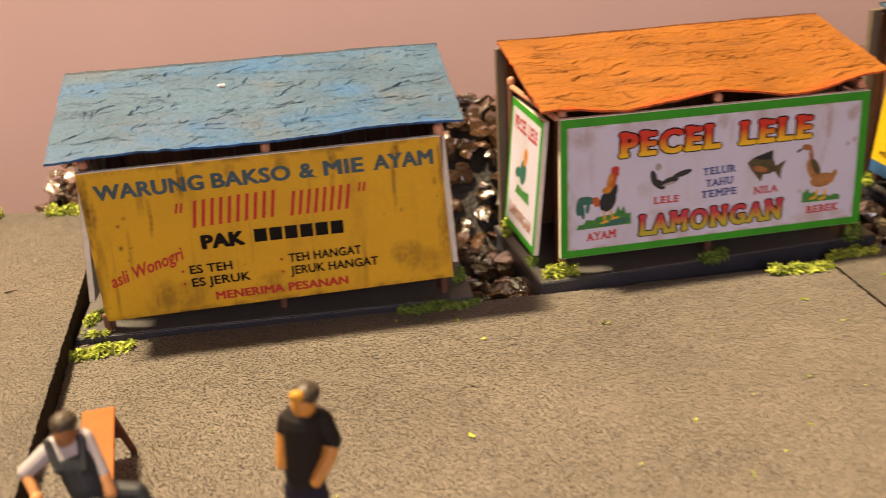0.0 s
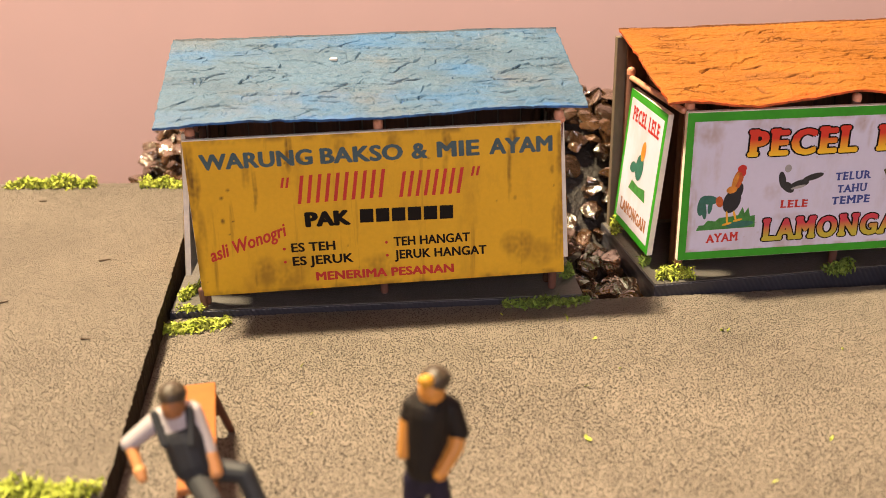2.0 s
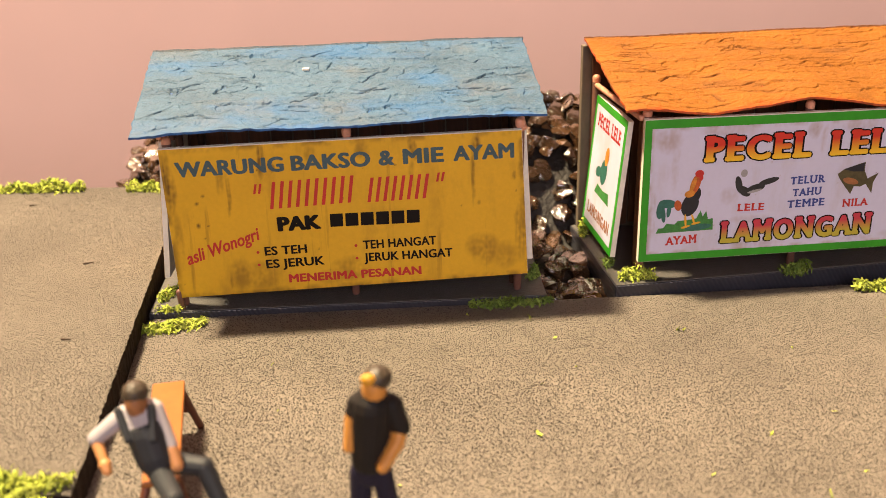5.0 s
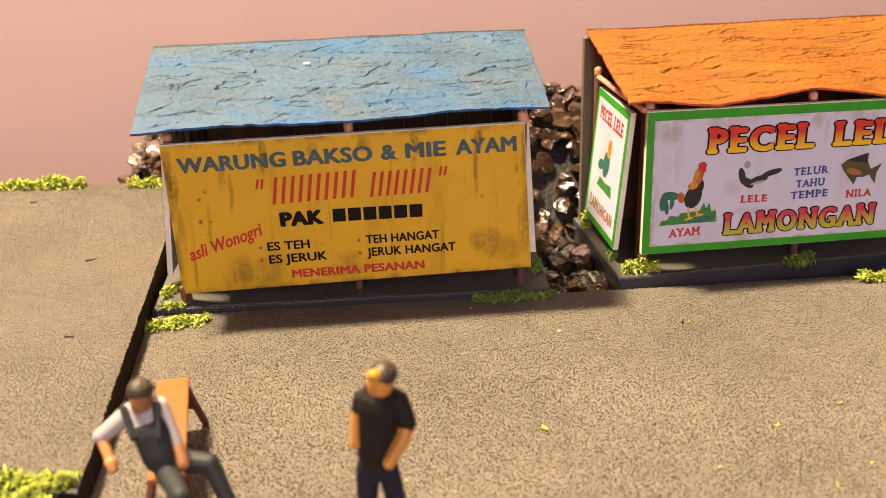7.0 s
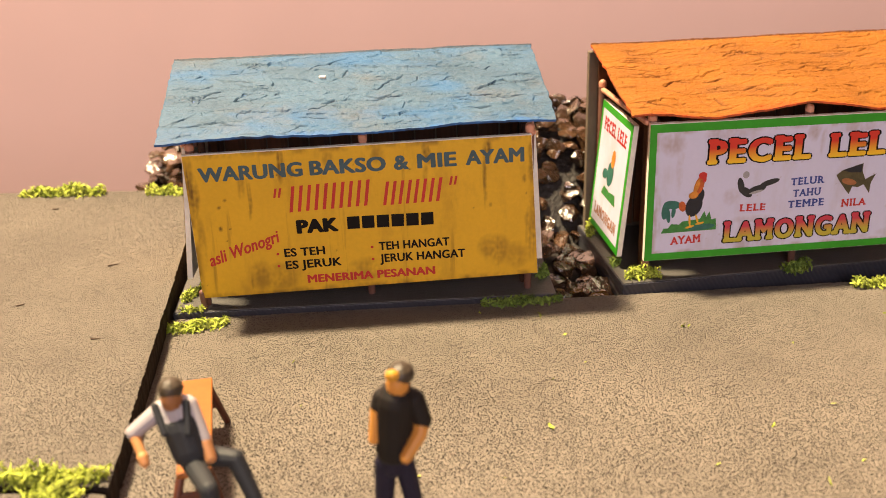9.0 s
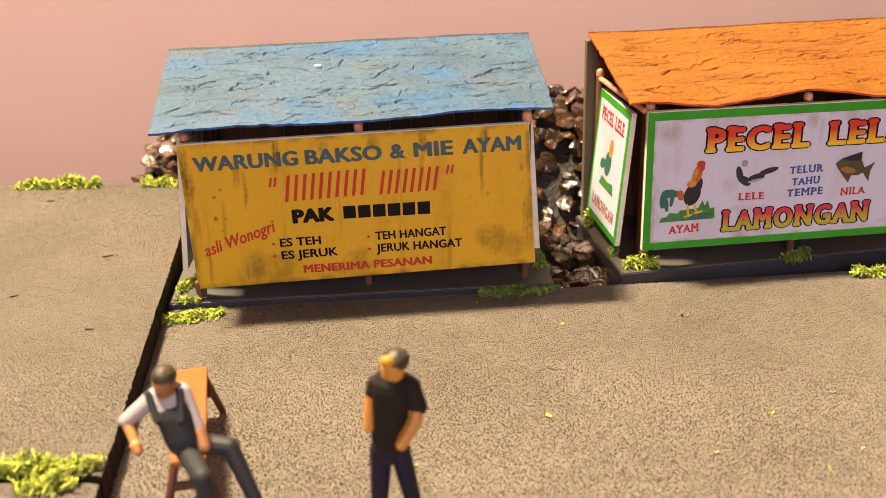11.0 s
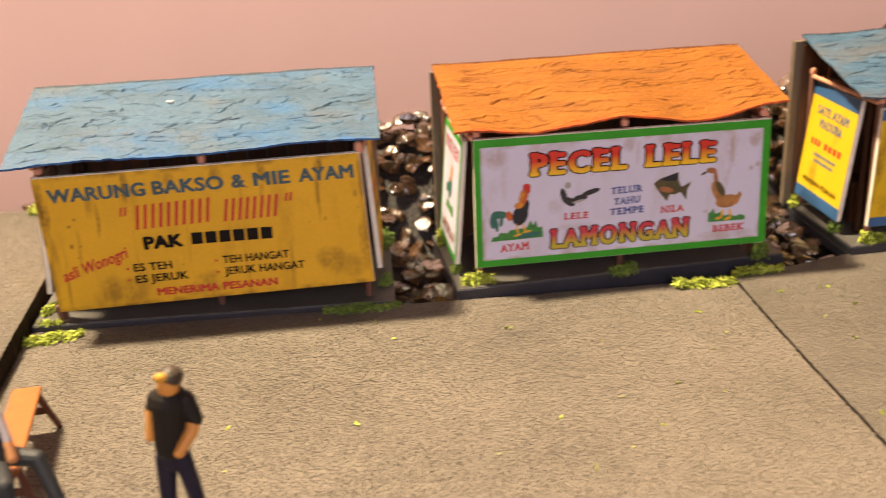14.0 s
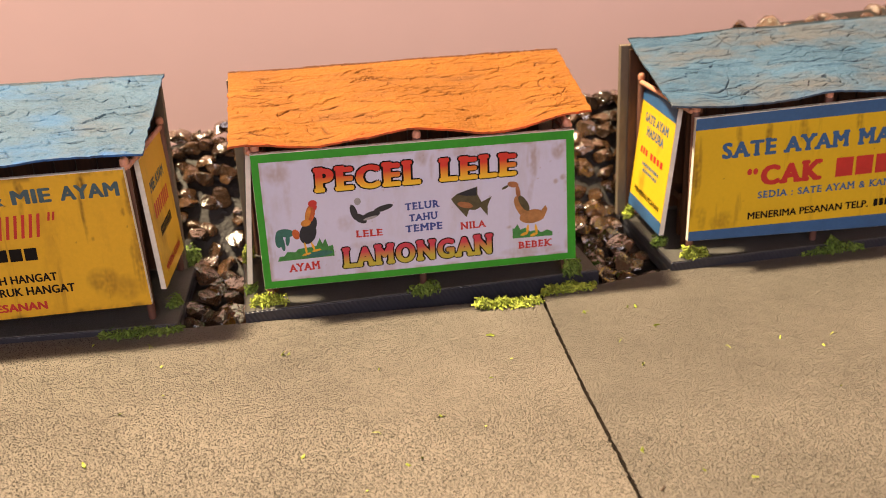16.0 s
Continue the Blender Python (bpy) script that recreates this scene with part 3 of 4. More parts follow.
def side_sign(stall, side, width, mat_print, z0=7.0, z1=41.5, d0=8.3, d1=36.0, splay=0.0, lean=(-4.4, -1.9)):
    """A board hung along the end of a stall, its head leaning in. Returns the board and a map to its outer face."""
    s = -1 if side == "left" else 1
    low, high = lean if s < 0 else (width + 2.2, width + 0.2)

    def at(d, out, z):
        return Vector((low + (high - low) * (z - z0) / (z1 - z0) + splay * (d - d0) / (d1 - d0) + s * out, d, z))

    bm = bmesh.new()
    outer = [bm.verts.new(at(d, 0, z)) for d, z in ((d0, z0), (d1, z0), (d1, z1), (d0, z1))]
    inner = [bm.verts.new(at(d, -1.3, z)) for d, z in ((d0, z0), (d1, z0), (d1, z1), (d0, z1))]
    bm.faces.new(outer), bm.faces.new(inner)
    for i in range(4):
        j = (i + 1) % 4
        bm.faces.new((outer[i], outer[j], inner[j], inner[i]))
    board = part("side_sign", bm, PAPER, stall, "cream-edged printed board")

    def face(d, out, z):
        # printed coordinates run from the board's left as one reads it
        depth = d1 - d if s < 0 else d0 + d
        return at(depth, out, z)

    def sheet(name, polys, mat, out=0.07):
        for n, poly in enumerate(polys):
            bm = bmesh.new()
            bm.faces.new([bm.verts.new(face(d, out + 0.001 * n, z)) for d, z in poly])
            part(name, bm, mat, board)

    sheet("print", [[(0, z0), (d1 - d0, z0), (d1 - d0, z1), (0, z1)]], mat_print)
    return board, face, sheet


def stall_frame(name, x, y, yaw, width, base, base_z, post_top, label, group, deep=1.9, middle=0.505):
    stall = thing(name, x, y, 0, yaw, label, "stall", group)
    base_part = part("plinth", prism(base, -3, base_z - 0.25, 0.2), PLINTH, stall, "dark grey ridged plastic base")
    mx, my = sum(p[0] for p in base) / 4, sum(p[1] for p in base) / 4
    part("plinth_top", prism([(mx + (a - mx) * 0.994, my + (b - my) * 0.985) for a, b in base], base_z - 0.25, base_z, 0.1), CONCRETE, base_part, "pale grey painted top")
    for px, top in zip((1.3, width * middle, width - 1.8), post_top):
        post = part("post", rod((px, deep if px > 2 else 2.6, base_z + 0.6), (px, 2.6, top), 0.95, 1.1, 12), SHADED_POST, stall, "round pinkish-brown wooden post", smooth=True)
        head = rod((px, 2.6, top - 1.6), (px, 2.6, top + 0.4), 1.0, 1.15, 12)
        part("knob", head, LIT_WOOD, post, "rounded orange-brown post head", smooth=True)
    for px in (2.6, width - 2.6):
        for d in (10.0, 34.0):
            # inner posts get the dark wood to imitate the shade inside the stall
            part("post", rod((px, d, base_z + 0.6), (px, d, 45.0 + (d - 10) * 0.09), 0.9, 0.9, 10), WOOD, stall, smooth=True)
        part("beam", box(px - 0.6, px + 0.6, 2.5, 37, 43.0, 44.2, 0.1), WOOD, stall)
    for px, s_ in ((-1.6, -1), (width + 0.4, 1)):
        post = part("post", rod((px, 37.0, base_z + 0.6), (px, 37.0, 45.2), 0.95, 1.05, 12), SHADED_POST, stall, smooth=True)
        head = rod((px, 37.0, 43.8), (px, 37.0, 45.6), 1.0, 1.1, 12)
        part("knob", head, LIT_WOOD, post, "rounded orange-brown post head", smooth=True)
        part("rail", rod((px, 36.2, 43.9), (px - s_ * 1.4, 2.4, 43.9), 0.75, 0.75, 10), LIT_WOOD, stall, "orange-brown wooden top rail", smooth=True)
    part("beam", box(1, width - 1, 2.9, 4.1, 38.5, 39.7, 0.1), WOOD, stall)
    return stall


def lettered(board, body, left, right, cap, mat, bold=0.0, y=-0.09, shear=0.0, slab=False):
    return words("lettering", body, left, right, cap, mat, board, y, bold, shear, slab=slab)


def stained_print(corners, y, mat, parent, label, seed, stains, rim=1.4):
    """A printed sheet with dirt of its own: stains as (x, z, half width, half height, strength), dirty rims and specks."""
    nx, ny = 270, 120
    gen = np.random.RandomState(seed)
    u, v = np.meshgrid(np.linspace(0, 1, nx + 1), np.linspace(0, 1, ny + 1))
    bl, br, tr, tl = (np.array(c)[:, None, None] for c in corners)
    x, z = (bl * (1 - u) + br * u) * (1 - v) + (tl * (1 - u) + tr * u) * v

    def field(sx, sz, off):
        return np.array([noise.noise(Vector((a * sx, b * sz, seed + off))) for a, b in zip(x.ravel(), z.ravel())]).reshape(x.shape)

    cloud, grain, run = field(0.28, 0.22, 0.0), field(1.3, 0.9, 7.0), field(1.5, 0.10, 13.0)
    dirt = np.zeros(x.shape)
    for cx, cz, rx, rz, much in stains:
        d = ((x - cx + 0.8 * min(1, rx) * cloud) / rx) ** 2 + ((z - cz) / rz) ** 2
        texture = 0.75 + 0.9 * (run if rz > 2 * rx else cloud) + 0.6 * grain
        dirt = np.maximum(dirt, much * np.clip(1.15 * (1 - d), 0, 1) ** 0.8 * np.clip(texture, 0, 1.2))
    away = np.minimum(np.minimum(u, 1 - u) * 83, np.minimum(v, 1 - v) * 37)
    dirt = np.maximum(dirt, 0.75 * np.clip(1 - away / rim, 0, 1) * np.clip(0.35 + 1.5 * cloud + 0.5 * grain, 0, 1))
    for _ in range(24):
        cx, cz, r = gen.uniform(x.min(), x.max()), gen.uniform(z.min(), z.max()), gen.uniform(0.10, 0.26)
        dirt = np.maximum(dirt, gen.uniform(0.2, 0.8) * np.clip(1.4 - ((x - cx) ** 2 + (z - cz) ** 2) / r ** 2, 0, 1))
    ids = np.arange(x.size).reshape(x.shape)
    quads = np.stack([ids[:-1, :-1], ids[:-1, 1:], ids[1:, 1:], ids[1:, :-1]], -1).reshape(-1, 4)
    me = bpy.data.meshes.new("print")
    me.from_pydata((np.stack([x, np.full(x.shape, y), z], -1).reshape(-1, 3) * U).tolist(), [], quads.tolist())
    me.materials.append(mat)
    me.attributes.new("stain", "FLOAT", "POINT").data.foreach_set("value", np.clip(dirt, 0, 0.92).ravel().astype(np.float32))
    ob = new("print", me)
    ob.parent = parent
    return tagged(ob, label)


# first stall: yellow sign, blue roof
W1 = 84.0
stall_1 = stall_frame("food_stall", -76, 228, 4.5, W1, [(-6.8, -1.5), (89.2, 1.8), (88.0, 43.0), (-8.0, 40.0)], 1.7, (42.5, 43.7, 44.8),
                      "miniature food stall with yellow sign and creased blue roof", "row of food stalls", 6.0)
part("leg", rod((1.0, 0.5, 2.0), (0.6, 0.5, 6.0), 0.8, 0.8), SHADED_POST, stall_1, smooth=True)
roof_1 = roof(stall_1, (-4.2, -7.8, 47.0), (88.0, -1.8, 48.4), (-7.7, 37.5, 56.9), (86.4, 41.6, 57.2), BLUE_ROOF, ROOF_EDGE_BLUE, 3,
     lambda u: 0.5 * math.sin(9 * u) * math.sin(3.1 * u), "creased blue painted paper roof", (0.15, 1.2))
pellet = link_mesh("pellet", box(-0.9, 0.9, -0.45, 0.45, 0, 0.8, 0.3), PAPER)
pellet.matrix_basis = pose(-76 * U, 228 * U, 0, 0, 0, 4.5) @ pose(32.0 * U, 23.8 * U, (on_roof(roof_1, 32.0, 23.8) - 0.42) * U, 12, 0, 4)
tagged(pellet, "tiny pale cream crumb lying on the blue roof", "crumb")
back_wall(stall_1, -5.0, 86.0, 37.5, 1.7, 55.0)
sign_1 = part("front_sign", panel([(0.8, 4.7), (84.1, 8.4), (82.4, 44.1), (-0.3, 41.7)], 0, 1.5, 0.12), PAPER, stall_1, "stained yellow printed sign board")
stained_print([(0.85, 4.75), (84.05, 8.45), (82.3, 43.9), (-0.2, 41.5)], -0.05, YELLOW, sign_1, "yellow print with rust streaks", 5,
              [(22.6, 38.5, 1.0, 5.0, 0.75), (25.2, 36.6, 1.0, 1.2, 0.7), (14.7, 31.0, 0.5, 6.5, 0.6), (13.0, 34.0, 1.2, 4.0, 0.35), (1.0, 33.0, 2.0, 9.0, 0.75),
               (2.2, 19.0, 1.3, 8.0, 0.35), (7.0, 28.4, 0.8, 0.5, 0.8), (7.1, 22.9, 0.55, 0.8, 0.95), (9.4, 22.9, 0.3, 0.25, 0.8), (9.0, 30.2, 0.6, 0.4, 0.6),
               (16.0, 10.0, 3.4, 4.6, 0.42), (21.0, 9.6, 4.4, 4.4, 0.36), (13.4, 8.8, 0.7, 2.2, 0.5), (42.0, 11.0, 5.0, 3.6, 0.42), (37.5, 9.0, 3.5, 2.4, 0.35), (57.5, 40.5, 1.3, 3.6, 0.75),
               (57.2, 35.0, 0.7, 5.0, 0.3), (71.9, 41.0, 1.3, 3.6, 0.8), (71.2, 34.0, 0.55, 8.5, 0.55), (46.0, 40.5, 1.6, 3.0, 0.4), (34.0, 40.0, 1.4, 2.4, 0.35), (82.6, 39.0, 1.2, 8.0, 0.7),
               (82.4, 20.0, 1.6, 9.0, 0.5), (80.8, 33.3, 0.5, 1.3, 0.7), (73.6, 15.2, 4.6, 4.6, 0.46), (79.0, 13.5, 3.4, 4.0, 0.3), (72.4, 26.8, 0.4, 0.7, 0.6)])
for body, x0, x1 in (("WARUNG", 3.2, 28.0), ("BAKSO", 29.6, 47.8), ("&", 49.6, 53.2), ("MIE", 55.2, 64.6), ("AYAM", 66.7, 80.7)):
    lettered(sign_1, body, (x0, 34.9 + 0.0337 * x0), (x1, 34.9 + 0.0337 * x1), 3.55, SLATE, 0.05)
strokes = bars((24.0, 26.6), (44.0, 27.8), 6.6, 10, 0.14, 0.60) + bars((46.6, 27.6), (61.2, 28.3), 6.0, 8, 0.16, 0.58)
strokes += bars((20.4, 30.4), (22.6, 30.5), 2.4, 2, 0.2, 0.5) + bars((62.6, 32.2), (64.8, 32.3), 2.2, 2, 0.2, 0.5)
bar_parts("name_bar", strokes, -0.09, RED_INK, sign_1)
bar_parts("name_bar", bars((37.7, 21.8), (59.2, 22.3), 3.2, 6, 0.0, 0.16), -0.09, BLACK_INK, sign_1)
lettered(sign_1, "PAK", (25.4, 21.2), (35.6, 21.6), 3.4, BLACK_INK, 0.075)
lettered(sign_1, "asli Wonogri", (3.8, 13.2), (21.6, 19.4), 3.2, RED_INK, 0.03, shear=0.35)
lettered(sign_1, "ES TEH", (21.9, 15.1), (31.9, 15.5), 2.2, BLACK_INK, 0.036)
lettered(sign_1, "ES JERUK", (22.0, 11.8), (35.8, 12.4), 2.2, BLACK_INK, 0.036)
lettered(sign_1, "TEH HANGAT", (45.1, 16.0), (62.4, 16.7), 2.2, BLACK_INK, 0.036)
lettered(sign_1, "JERUK HANGAT", (45.2, 12.8), (66.2, 13.5), 2.2, BLACK_INK, 0.036)
lettered(sign_1, "MENERIMA PESANAN", (27.1, 8.0), (58.7, 9.2), 2.1, RED_INK, 0.05)
bar_parts("bullet", [oval(20.3, 15.9, 0.35, 0.35), oval(20.3, 12.7, 0.35, 0.35), oval(43.4, 16.9, 0.35, 0.35), oval(43.5, 13.7, 0.35, 0.35)], -0.09, RED_INK, sign_1)
board, face, sheet = side_sign(stall_1, "right", W1, YELLOW, 8.7, 43.3)
words("lettering", "MIE AYAM", (5, 33), (22, 33), 3.0, SLATE, board, 0.12, 0.03, to_local=face)
sheet("name_bar", bars((5, 26), (23, 26), 4.0, 8, 0.1, 0.4), RED_INK, 0.12)
sheet("name_bar", bars((7, 20.5), (21, 20.5), 2.6, 9, 0, 0.2), BLACK_INK, 0.12)
words("lettering", "MENERIMA PESANAN", (5, 11.5), (24, 11.5), 2.0, RED_INK, board, 0.12, 0.03, to_local=face)
side_sign(stall_1, "left", W1, YELLOW, 6.5, 41.0)

# second stall: white sign with green border, orange roof
W2 = 81.8
stall_2 = stall_frame("food_stall", 34.9, 241.8, 10.3, W2, [(-5.7, -1.4), (88.9, 1.4), (87.5, 42.5), (-6.5, 41.5)], 3.0, (44.6, 44.6, 44.2),
                      "miniature food stall with green-bordered white sign and orange roof", "row of food stalls", 4.0)
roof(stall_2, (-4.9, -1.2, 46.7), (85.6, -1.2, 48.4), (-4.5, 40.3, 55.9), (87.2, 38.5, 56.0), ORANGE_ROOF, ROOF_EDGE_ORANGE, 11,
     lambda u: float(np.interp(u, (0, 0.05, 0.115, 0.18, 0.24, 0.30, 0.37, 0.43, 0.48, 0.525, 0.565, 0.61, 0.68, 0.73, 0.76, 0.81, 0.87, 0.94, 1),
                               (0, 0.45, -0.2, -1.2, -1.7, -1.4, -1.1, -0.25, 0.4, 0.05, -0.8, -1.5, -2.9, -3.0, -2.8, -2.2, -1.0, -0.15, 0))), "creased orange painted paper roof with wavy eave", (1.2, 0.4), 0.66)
back_wall(stall_2, -5.2, 86.5, 38.3, 2.8, 54.0)
sign_2 = part("front_sign", panel([(0.0, 8.2), (82.0, 7.7), (81.3, 43.4), (0.0, 44.1)], 0, 1.5, 0.12), PAPER, stall_2, "white printed sign board with green border")
part("border", flat([[(0.05, 8.3), (81.95, 7.8), (81.25, 43.2), (0.05, 43.9)]], -0.04), GREEN, sign_2, "green printed border")
stained_print([(1.9, 10.2), (79.7, 9.7), (79.2, 41.0), (1.8, 41.8)], -0.08, WHITE, sign_2, "white print with grey stains", 9,
              [(6.0, 39.0, 3.6, 4.0, 0.5), (8.0, 32.0, 1.2, 7.0, 0.25), (20.0, 40.6, 7.0, 1.6, 0.4), (42.0, 39.6, 2.0, 2.8, 0.5), (44.6, 37.0, 0.8, 4.0, 0.35), (54.0, 40.0, 6.0, 1.6, 0.4),
               (70.5, 36.0, 1.5, 6.0, 0.55), (70.0, 29.0, 0.8, 5.0, 0.3), (77.4, 38.6, 2.2, 3.0, 0.6), (76.6, 30.0, 1.0, 0.8, 0.7), (78.6, 31.0, 0.8, 1.0, 0.6), (22.0, 24.0, 2.6, 2.6, 0.3),
               (28.0, 17.8, 6.0, 1.2, 0.25), (70.0, 11.4, 9.0, 1.8, 0.4), (30.0, 11.0, 8.0, 1.2, 0.35), (55.6, 10.8, 5.0, 1.2, 0.35), (63.8, 18.6, 0.9, 0.5, 0.6), (2.8, 20.0, 1.0, 7.0, 0.4)], 1.1)
FIRE = gradient_material("red_to_yellow_ink", (0.85, 0.52, 0.02), (0.62, 0.03, 0.015), 33.2, 37.0)
LIME = gradient_material("red_to_olive_ink", (0.50, 0.42, 0.04), (0.55, 0.04, 0.07), 13.0, 15.9)
for body, left, right, cap, ink in (("PECEL", (14.8, 33.2), (41.6, 33.0), 5.9, FIRE), ("LELE", (46.2, 33.0), (66.2, 32.9), 5.7, FIRE),
                                    ("LAMONGAN", (20.4, 12.1), (59.5, 12.0), 5.2, LIME)):
    lettered(sign_2, body, (left[0] - 0.4, left[1]), (right[0] + 0.4, right[1]), cap, BLACK_INK, 0.13, -0.12, slab=True)
    lettered(sign_2, body, left, right, cap, ink, 0.062, -0.20, slab=True)
for body, left, right, cap, ink in (("LELE", (24.2, 20.0), (31.0, 19.9), 1.8, RED_INK), ("TELUR", (37.1, 26.0), (46.0, 26.1), 1.9, BLUE_INK),
                                    ("TAHU", (38.0, 22.9), (45.4, 23.0), 1.9, BLUE_INK), ("TEMPE", (36.9, 20.0), (46.5, 20.1), 1.9, BLUE_INK),
                                    ("NILA", (51.2, 19.3), (57.9, 19.4), 1.9, RED_INK), ("AYAM", (6.6, 12.3), (14.5, 12.5), 2.1, RED_INK),
                                    ("BEBEK", (66.4, 12.3), (75.4, 12.3), 1.9, RED_INK)):
    lettered(sign_2, body, left, right, cap, ink, 0.04, -0.12, slab=True)
INK_GREEN = material("leaf_green_ink", (0.05, 0.24, 0.05), rough=0.5, var=0.35, scale=0.6)
INK_TEAL = material("teal_ink", (0.03, 0.15, 0.12), rough=0.5, var=0.3, scale=0.6)
INK_ORANGE = material("orange_ink", (0.65, 0.25, 0.03), rough=0.5, var=0.3, scale=0.6)
INK_OLIVE = material("olive_ink", (0.085, 0.07, 0.03), rough=0.5, var=0.4, scale=0.6)
INK_GREY = material("grey_ink", (0.022, 0.024, 0.03), rough=0.5, var=0.4, scale=0.6)
INK_BROWN = material("brown_ink", (0.36, 0.14, 0.05), rough=0.5, var=0.3, scale=0.6)
INK_NIGHT = material("blue_black_ink", (0.012, 0.014, 0.024), rough=0.5, var=0.3, scale=0.6)
INK_FIRE = material("red_orange_ink", (0.55, 0.11, 0.02), rough=0.5, var=0.35, scale=0.6)
INK_TAN = material("tan_ink", (0.42, 0.19, 0.06), rough=0.5, var=0.35, scale=0.5)
INK_PALE = material("pale_grey_ink", (0.36, 0.35, 0.36), rough=0.5, var=0.2, scale=0.6)
# plain colour shapes in place of the four printed pictures
lawn = [(4.0, 15.5), (18.4, 15.6), (18.2, 18.6), (17.0, 18.4), (16.4, 20.6), (15.6, 19.2), (15.0, 20.8), (14.0, 18.8), (12.4, 18.6), (9.4, 18.4), (8.6, 17.6), (6.6, 17.9), (5.8, 16.8), (4.6, 16.8)]
bank = [(64.9, 15.3), (75.6, 15.1), (75.6, 16.2), (74.2, 16.9), (72.6, 16.3), (71.4, 17.2), (69.6, 16.8), (68.4, 18.0), (67.0, 17.6), (66.2, 19.2), (65.4, 18.0), (64.9, 18.2)]
slab_shape = [(49.0, 27.9), (50.6, 29.1), (53.0, 29.8), (55.9, 30.6), (55.9, 28.4), (56.9, 26.3), (59.6, 27.6), (58.5, 25.2), (58.4, 22.4), (56.6, 24.9), (55.2, 24.3),
              (53.6, 24.5), (52.9, 22.5), (51.3, 24.5), (49.7, 26.6)]
for name, polys, ink, y in (("lawn_shape", [lawn], INK_GREEN, -0.12),
                            ("ground_shape", [oval(14.6, 16.5, 3.4, 0.8, 4)], INK_TEAL, -0.125),
                            ("tail_shape", [oval(6.6, 23.0, 2.3, 1.1, -8), oval(4.9, 21.6, 1.0, 2.4, -6), oval(5.6, 20.4, 0.6, 2.2, 8), oval(7.0, 21.2, 0.55, 1.7, -6)], INK_TEAL, -0.13),
                            ("saddle_shape", [oval(9.2, 22.4, 0.9, 1.4, 14)], INK_FIRE, -0.14),
                            ("body_shape", [oval(12.2, 22.4, 2.1, 3.0, -18), oval(13.7, 24.9, 1.0, 1.9, -8)], INK_NIGHT, -0.145),
                            ("breast_shape", [oval(13.2, 27.6, 1.2, 2.6, -16)], INK_FIRE, -0.15),
                            ("collar_shape", [oval(12.6, 27.4, 0.6, 2.0, -18), oval(11.9, 25.2, 1.3, 0.9, 10)], INK_ORANGE, -0.16),
                            ("head_shape", [oval(14.0, 30.2, 1.1, 0.9), oval(14.5, 29.2, 0.5, 0.8)], RED_INK, -0.17),
                            ("foot_shape", [oval(11.3, 18.4, 0.28, 1.7, 6), oval(13.2, 18.7, 0.28, 1.4, 18), oval(11.4, 16.8, 1.2, 0.3, 12), oval(14.0, 17.6, 1.2, 0.3, 10)], CAP_YELLOW, -0.17),
                            ("curl_shape", [oval(24.1, 26.8, 0.85, 2.2, 14), oval(25.6, 25.0, 1.9, 1.05, -38), oval(28.4, 25.6, 2.4, 1.0, 14), oval(31.6, 27.2, 2.6, 0.75, 14)], INK_GREY, -0.13),
                            ("ring_shape", [oval(25.2, 29.6, 0.85, 0.95)], INK_PALE, -0.135),
                            ("pale_shape", [oval(28.2, 24.9, 1.9, 0.35, 12)], INK_PALE, -0.15),
                            ("slab_shape", [slab_shape], INK_OLIVE, -0.13),
                            ("ridge_shape", [[(50.6, 29.0), (53.0, 29.7), (55.7, 30.4), (55.6, 28.2), (53.0, 28.3)]], INK_NIGHT, -0.135),
                            ("pale_shape", [oval(52.6, 25.9, 2.1, 0.8, -16)], INK_BROWN, -0.14),
                            ("body_shape", [oval(70.2, 21.0, 3.4, 1.9, 4), oval(67.2, 24.0, 1.4, 3.2, 24), [(72.0, 21.8), (73.7, 23.7), (74.3, 22.6), (73.2, 20.0)]], INK_TAN, -0.13),
                            ("neck_shape", [oval(66.5, 28.0, 0.6, 2.0, 8), oval(65.2, 30.2, 1.5, 0.8, -14)], INK_BROWN, -0.135),
                            ("wing_shape", [oval(68.0, 24.8, 0.95, 2.5, 30)], INK_OLIVE, -0.14),
                            ("bill_shape", [oval(63.1, 29.6, 0.95, 0.35, 26)], INK_OLIVE, -0.15),
                            ("lawn_shape", [bank], INK_GREEN, -0.12),
                            ("foot_shape", [oval(68.9, 17.6, 0.35, 1.3, -6), oval(71.2, 17.4, 0.35, 1.3, 8), oval(68.0, 16.3, 1.1, 0.4, 14), oval(70.6, 15.9, 1.1, 0.4, 16)], CAP_YELLOW, -0.16)):
    bar_parts(name, polys, y, ink, sign_2)
board, face, sheet = side_sign(stall_2, "left", W2, GREEN, 6.5, 41.5, splay=0.0, lean=(-4.6, -1.4))
sheet("print", [[(1.6, 8.3), (26.1, 8.3), (26.1, 39.6), (1.6, 39.6)]], WHITE, 0.11)
words("lettering", "PECEL LELE", (4, 34.5), (24, 34.5), 3.4, RED_INK, board, 0.15, 0.04, slab=True, to_local=face)
sheet("lawn_shape", [[(8, 17.5), (21, 17.5), (20, 20.5), (15, 19.8), (10, 20.2)]], INK_GREEN, 0.15)
sheet("body_shape", [oval(14.0, 24.5, 2.6, 3.6, -20), oval(9.6, 23.4, 2.4, 1.4, 20)], INK_TEAL, 0.16)
sheet("head_shape", [oval(15.4, 29.0, 1.5, 2.6, -12)], INK_ORANGE, 0.18)
words("lettering", "LAMONGAN", (4, 10.8), (24, 10.8), 3.0, INK_BROWN, board, 0.15, 0.04, slab=True, to_local=face)
side_sign(stall_2, "right", W2, GREEN, 7.5, 41.5)

